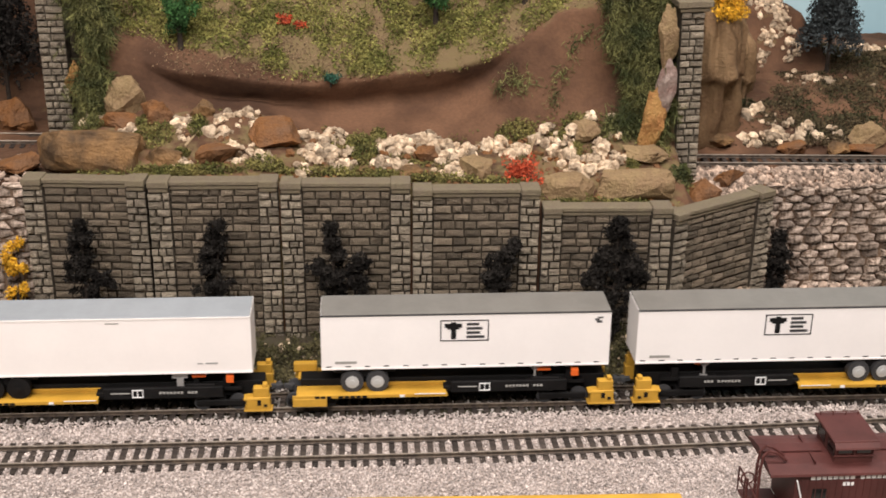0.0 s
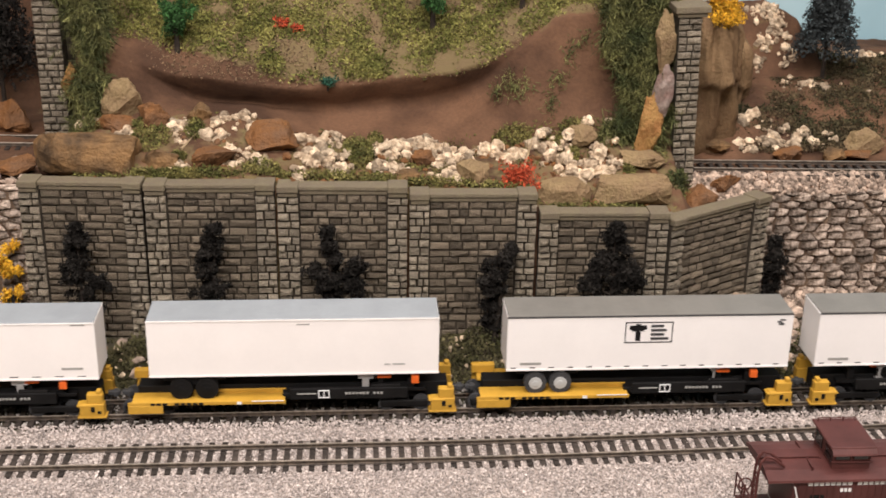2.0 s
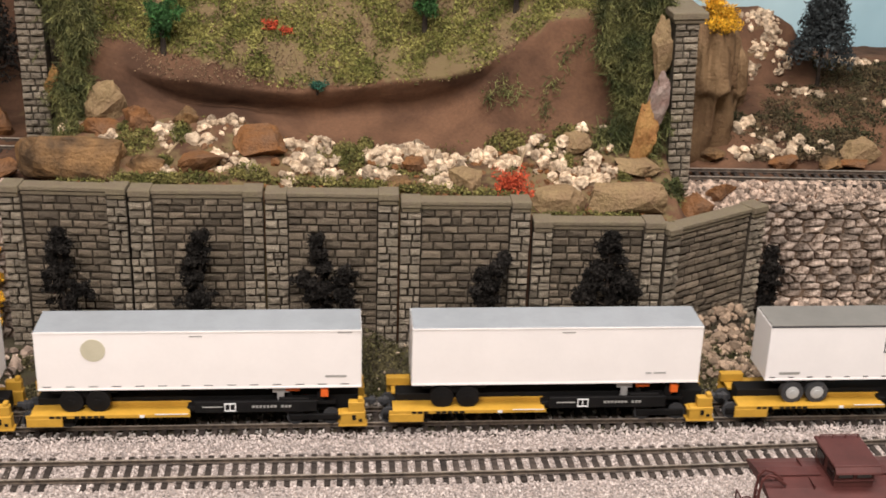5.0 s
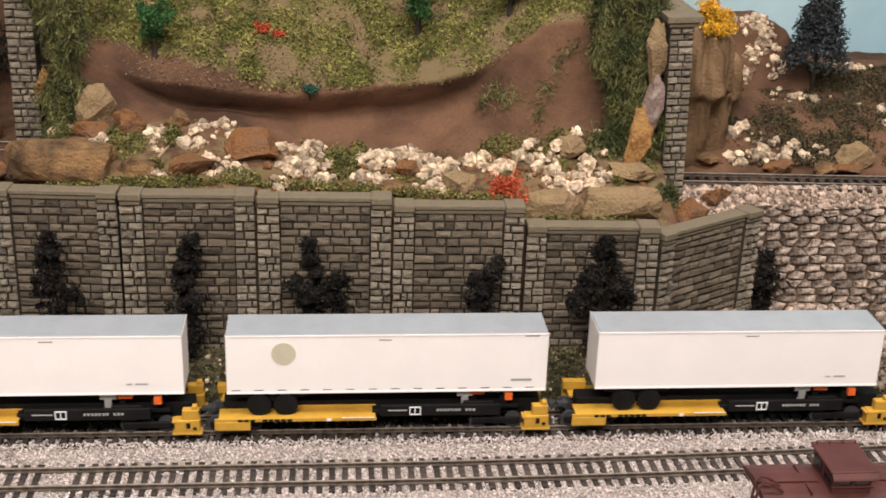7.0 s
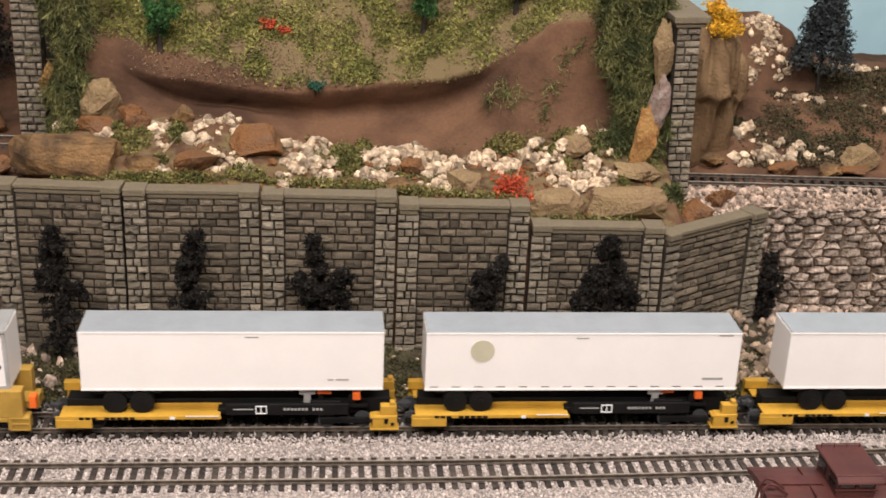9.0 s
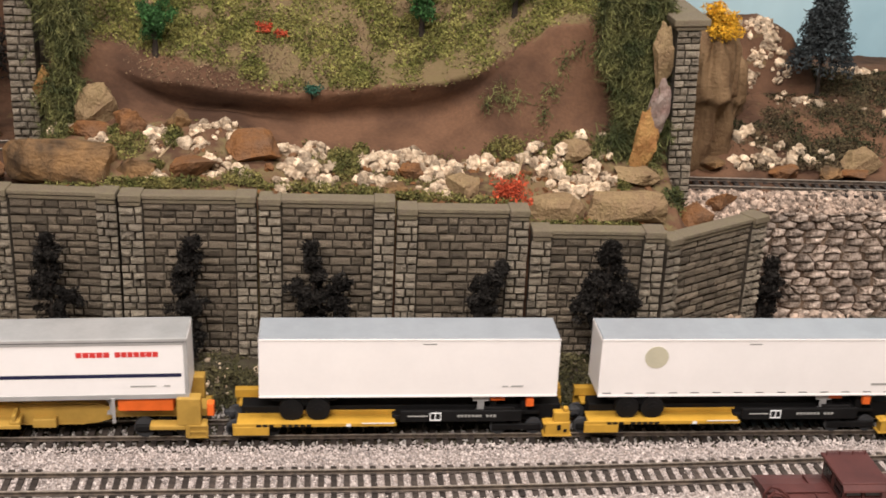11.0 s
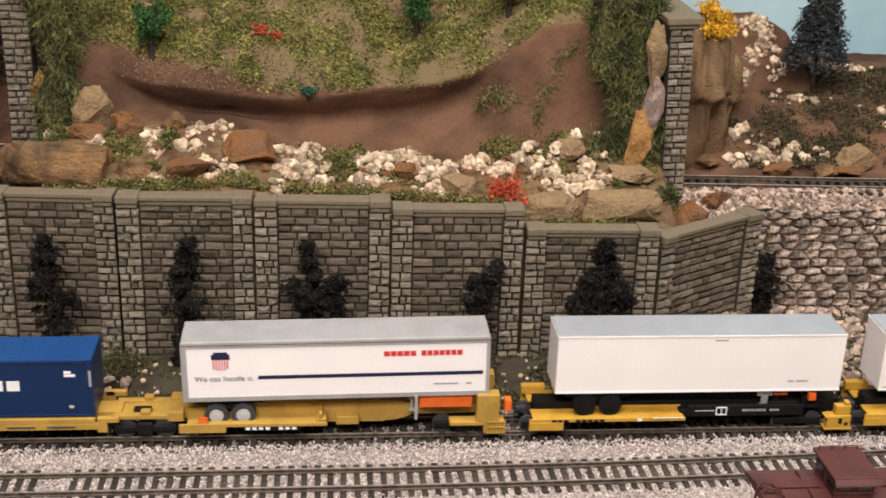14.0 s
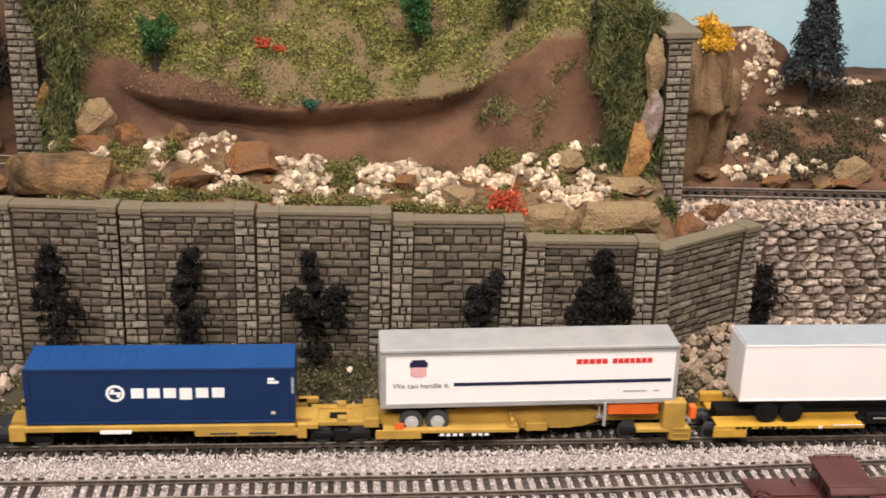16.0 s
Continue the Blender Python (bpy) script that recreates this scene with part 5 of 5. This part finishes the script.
# trailer with shield and blue stripe
L = .1580
t, _ = trailer(-.7737, L, .0262, .0590, M["white"], M["silver"], "white semi-trailer with silver rails, red bars and blue stripe", "light", True)
for s in (-1, 1):
    boxes_part("roof_rail", M["silver"], t, (0, L, s * .0128 - .0004, s * .0128 + .0004, .0561, .0594), bevel=.0002)
    boxes_part("roof_rail_groove", M["tyre"], t, (0, L, s * .0133 - .00005, s * .0133 + .00005, .0576, .0579))
    boxes_part("base_rail", M["silver"], t, (0, L, s * .0128 - .0004, s * .0128 + .0004, .0258, .0285), bevel=.0002)
    boxes_part("corner_post", M["silver"], t, (0, .0030, s * .0128 - .0004, s * .0128 + .0004, .0258, .0594), (L - .0020, L, s * .0128 - .0004, s * .0128 + .0004, .0258, .0594), bevel=.0002)
on_side("stripe", M["navy"], t, (.0385, .1545, .0380, .0400))
on_side("red_bars", M["redpaint"], t, *[(.1030 + k * .0034, .1060 + k * .0034, .0494, .0523) for k in range(5)], *[(.1222 + k * .0031, .1249 + k * .0031, .0494, .0523) for k in range(7)])
shield = on_side("shield_top", M["navy"], t, (.0153, .0247, .0495, .0525), (.0165, .0235, .0521, .0537))
on_side("shield_field", M["whitepaint"], t, (.0158, .0242, .0437, .0495), lift=.00011)
on_side("shield_stripes", M["redpaint"], t, *[(.0160 + k * .0014, .0167 + k * .0014, .0437 + (.0008 if k in (0, 5) else 0), .0495) for k in range(6)], lift=.0002)
on_side("side_marks", M["greypaint"], t, (.1290, .1415, .0325, .0333), (.1455, .1485, .0325, .0333))
cu = bpy.data.curves.new("slogan", "FONT")
cu.body, cu.size, cu.extrude = "We can handle it.", .0042, .00003
slogan = new("slogan", cu)
slogan.parent = t
cu.materials.append(M["tyre"])
slogan.matrix_basis = pose(.0065, -.01295, .0374, 90, 0, 0)
MOVES.append((t, -.7737, -.85, 0, -.0034))


# blue container with raised ribs at its ends
def container():
    c = thing("container", "dark blue shipping container with white emblem and bars", "container")
    L, w, z0, z1 = .1372, .0140, .0158, .0478
    boxes_part("body", M["blue"], c, (0, L, -w, w, z0, z1 - .0006), bevel=.0004)
    # roof and ribs carry the top light in their lighter blue
    boxes_part("roof", M["lit_blue"], c, (.0004, L - .0004, -w + .0003, w - .0003, z1 - .0008, z1), bevel=.0003)
    boxes_part("roof_ribs", M["lit_blue"], c, *[(.006 + k * .009, .0105 + k * .009, -w + .002, w - .002, z1, z1 + .00025) for k in range(14)], bevel=.0001)
    for s in (-1, 1):
        boxes_part("side_rail", M["blue"], c, (0, L, s * w - .0004, s * w + .0004, z0, z0 + .0014), (0, L, s * w - .0004, s * w + .0004, z1 - .0020, z1 - .0004), bevel=.0002)
    for x in (0, L - .0030):
        for s in (-1, 1):
            boxes_part("corner_post", M["blue"], c, (x, x + .003, s * w - .0005, s * w + .0005, z0, z1), bevel=.0002)
    y = -.0140
    round_patch("emblem", M["whitepaint"], c, .0455, .0335, .0048, .0034, y, .0002)
    on_side("emblem_bars", M["whitepaint"], c, (.0425, .0485, .0330, .0342), (.0432, .0450, .0342, .0358), (.0462, .0480, .0312, .0330), y=y)
    on_side("name_bars", M["whitepaint"], c, *[(.0535 + k * .0082, .0598 + k * .0082, .0307 - (.0010 if k == 3 else 0), .0363) for k in range(6)], y=y)
    on_side("panel_marks", M["whitepaint"], c, (.1230, .1265, .0402, .0416), (.1230, .1285, .0384, .0398), y=y)
    on_side("small_mark", M["discpaint"], c, (.1245, .1268, .0205, .0222), y=y)
    on_side("end_label", M["silver"], c, (L - .0020, L - .0008, .0330, .0420), y=y - .0006)
    return c


MOVES.append((container(), -.9555, 0, 0))


def spine_car():
    """Two articulated yellow spine platforms over a shared bogie; the origin is the shared bogie."""
    c = thing("spine_car", "yellow articulated spine car with orange hitch and black bogies", "railway car")
    Yl = M["spine_yellow"]
    belly = ((.012, .0095), (.012, .0135), (.022, .0150), (.060, .0182), (.130, .0182), (.139, .0158), (.186, .0145), (.186, .0102), (.150, .0102), (.140, .0098), (.131, .0068), (.124, .0060), (.046, .0060), (.036, .0088))
    bm = bmesh.new()
    near, far = [[bm.verts.new((a, y, b)) for a, b in belly] for y in (-.0055, .0055)]
    bm.faces.new(near), bm.faces.new(far[::-1])
    for k in range(len(belly)):
        j = (k + 1) % len(belly)
        bm.faces.new((near[k], near[j], far[j], far[k]))
    bmesh.ops.recalc_face_normals(bm, faces=bm.faces)
    part("spine", bm, Yl, c, "deep fish-bellied spine beam")
    boxes_part("spine_end", Yl, c, (.006, .014, -.0090, .0090, .0095, .0135), bevel=.0006)
    for s in (-1, 1):
        a, b = sorted((s * .0054, s * .0100))
        boxes_part("equipment_box", Yl, c, (.0985, .1105, a, b, .0062, .0112), bevel=.0006)
        a, b = sorted((s * .0054, s * .0150))
        boxes_part("platform_bracket", Yl, c, (.0885, .0935, a, b, .0098, .0128), (.0895, .0915, a, b * .8 if s > 0 else b, .0128, .0160), bevel=.0004)
        boxes_part("spine_flange", Yl, c, (.060, .130, s * .0058 - .0004, s * .0058 + .0004, .0170, .0176), (.046, .124, s * .0058 - .0004, s * .0058 + .0004, .0060, .0067), bevel=.0002)
    for s in (-1, 1):
        a, b = sorted((s * .0050, s * .0158))
        boxes_part("wheel_platform", Yl, c, (.022, .089, a, b, .0098, .0112), bevel=.0003)
        a, b = sorted((s * .0156, s * .0166))
        boxes_part("side_sill", Yl, c, (.018, .042, a, b, .0062, .0114), (.042, .094, a, b, .0094, .0114), bevel=.0003)
        boxes_part("lettering_bars", M["black"], c, (.0508, .0795, s * .0161 - .0003, s * .0161 + .0003, .0072, .0096))
        boxes_part("number_bars", M["whitepaint"], c, *[(.0520 + k * .0034, .0542 + k * .0034, s * .0165 - .0002, s * .0165 + .0002, .0077, .0091) for k in (0, 1, 2, 3, 5, 6, 7)])
        a, b = sorted((s * .0085, s * .0155))
        boxes_part("end_frame", Yl, c, (.172, .184, a, b, .0100, .0255), (.176, .187, a, b, .0028, .0105), (.158, .176, a, b, .0075, .0100), bevel=.0005)
        boxes_part("ladder", Yl, c, *[(.1775, .1875, s * .0160 - .0003, s * .0160 + .0003, .0032 + k * .0032, .0040 + k * .0032) for k in range(3)], (.1775, .1782, s * .0160 - .0003, s * .0160 + .0003, .0030, .0105), (.1868, .1875, s * .0160 - .0003, s * .0160 + .0003, .0030, .0105))
        boxes_part("reflector", M["orange_part"], c, (.028, .033, s * .0157 - .0002, s * .0157 + .0002, .0118, .0150), bevel=.0006)
        a, b = sorted((s * .0030, s * .0120))
        boxes_part("strut", M["silver"], c, (.1395, .1410, s * .0135 - .0005, s * .0135 + .0005, .0110, .0250))
    hit_ = boxes_part("hitch", M["orange_part"], c, (.142, .170, -.0115, .0115, .0165, .0245), bevel=.0006, label="orange trailer hitch")
    boxes_part("hitch_base", M["tyre"], hit_, (.146, .166, -.0090, .0090, .0150, .0166))
    boxes_part("end_lamp", M["orange_part"], c, (.187, .1905, -.0135, -.0085, .0145, .0215), bevel=.0004)
    # container platform on the other side of the bogie
    boxes_part("container_frame", Yl, c, (-.171, -.012, -.0060, .0060, .0085, .0140), bevel=.0005)
    for s in (-1, 1):
        a, b = sorted((s * .0128, s * .0160))
        boxes_part("container_sill", Yl, c, (-.170, -.024, a, b, .0122, .0152), (-.076, -.022, a, b, .0088, .0124), (-.170, -.162, a, b, .0070, .0155), bevel=.0004)
        boxes_part("sill_slot", M["tyre"], c, (-.068, -.054, s * .0161 - .0002, s * .0161 + .0002, .0102, .0110), (-.048, -.034, s * .0161 - .0002, s * .0161 + .0002, .0102, .0110))
        boxes_part("number_plate", M["whitepaint"], c, (-.124, -.108, s * .0161 - .0002, s * .0161 + .0002, .0112, .0132))
        boxes_part("end_tower", Yl, c, (-.023, -.018, a, b, .0070, .0155), (-.023, -.012, a, b, .0125, .0155), bevel=.0005)
        a, b = sorted((s * .0060, s * .0100))
        boxes_part("articulation_arm", Yl, c, (-.016, .018, a, b, .0108, .0136), bevel=.0006)
        boxes_part("arm_block", Yl, c, (-.002, .003, a, b, .0134, .0158), (.012, .020, a - .001, b + .002, .0100, .0156), bevel=.0005)
    boxes_part("articulation", Yl, c, (-.018, .016, -.0062, .0062, .0098, .0124), bevel=.0006)
    boxes_part("socket", M["black"], c, (-.006, .003, -.0065, -.0020, .0122, .0150), bevel=.0005)
    for cx in (0, .165, -.165):
        bm = bmesh.new()
        for s in (-1, 1):
            box(bm, cx - .0150, cx + .0150, s * .0098 - .0012, s * .0098 + .0012, .0040, .0078, .0008)
            box(bm, cx - .0040, cx + .0040, s * .0104 - .0014, s * .0104 + .0014, .0025, .0095, .0006)
        box(bm, cx - .0035, cx + .0035, -.0100, .0100, .0050, .0090, .0006)
        bogie = part("bogie", bm, M["black"], c)
        for dx in (-.0102, .0102):
            bm = bmesh.new()
            disc(bm, 0, -.0080, 0, .0055, .0020), disc(bm, 0, .0080, 0, .0055, .0020), rod(bm, (0, -.0092, 0), (0, .0092, 0), .0010)
            WHEELS.append((part("wheelset", bm, M["tyre"], bogie), cx + dx, .0055, 1))
    return c


MOVES.append((spine_car(), -.7945, 0, 0))



# ---- motion of the train ----
RUN = [(0, 0), (.5, .0264), (1, .0518), (1.5, .0780), (2, .1018), (2.5, .1272), (3, .1502), (3.5, .1726), (4, .1971), (4.5, .2216), (7, .3478), (7.5, .3720), (8, .3979), (8.5, .4230), (9, .4486),
       (11.5, .5660), (12, .5943), (12.5, .6199), (13, .6464), (13.5, .6706), (14, .6960), (14.5, .7214), (15, .7450), (15.5, .7720), (16, .7970)]


def motions():
    for ob, x, up, turn, *lift in MOVES:
        walk(ob, [(t, pose(x + s, 0, sum(lift), 0, up, turn)) for t, s in RUN])
    steps = np.arange(0, 16.01, .1)
    way = np.interp(steps, [t for t, _ in RUN], [q for _, q in RUN])
    for ob, x, r, sense in WHEELS:
        walk(ob, [(float(t), pose(x, 0, r, 0, sense * math.degrees(q / r), 0)) for t, q in zip(steps, way)])


motions()
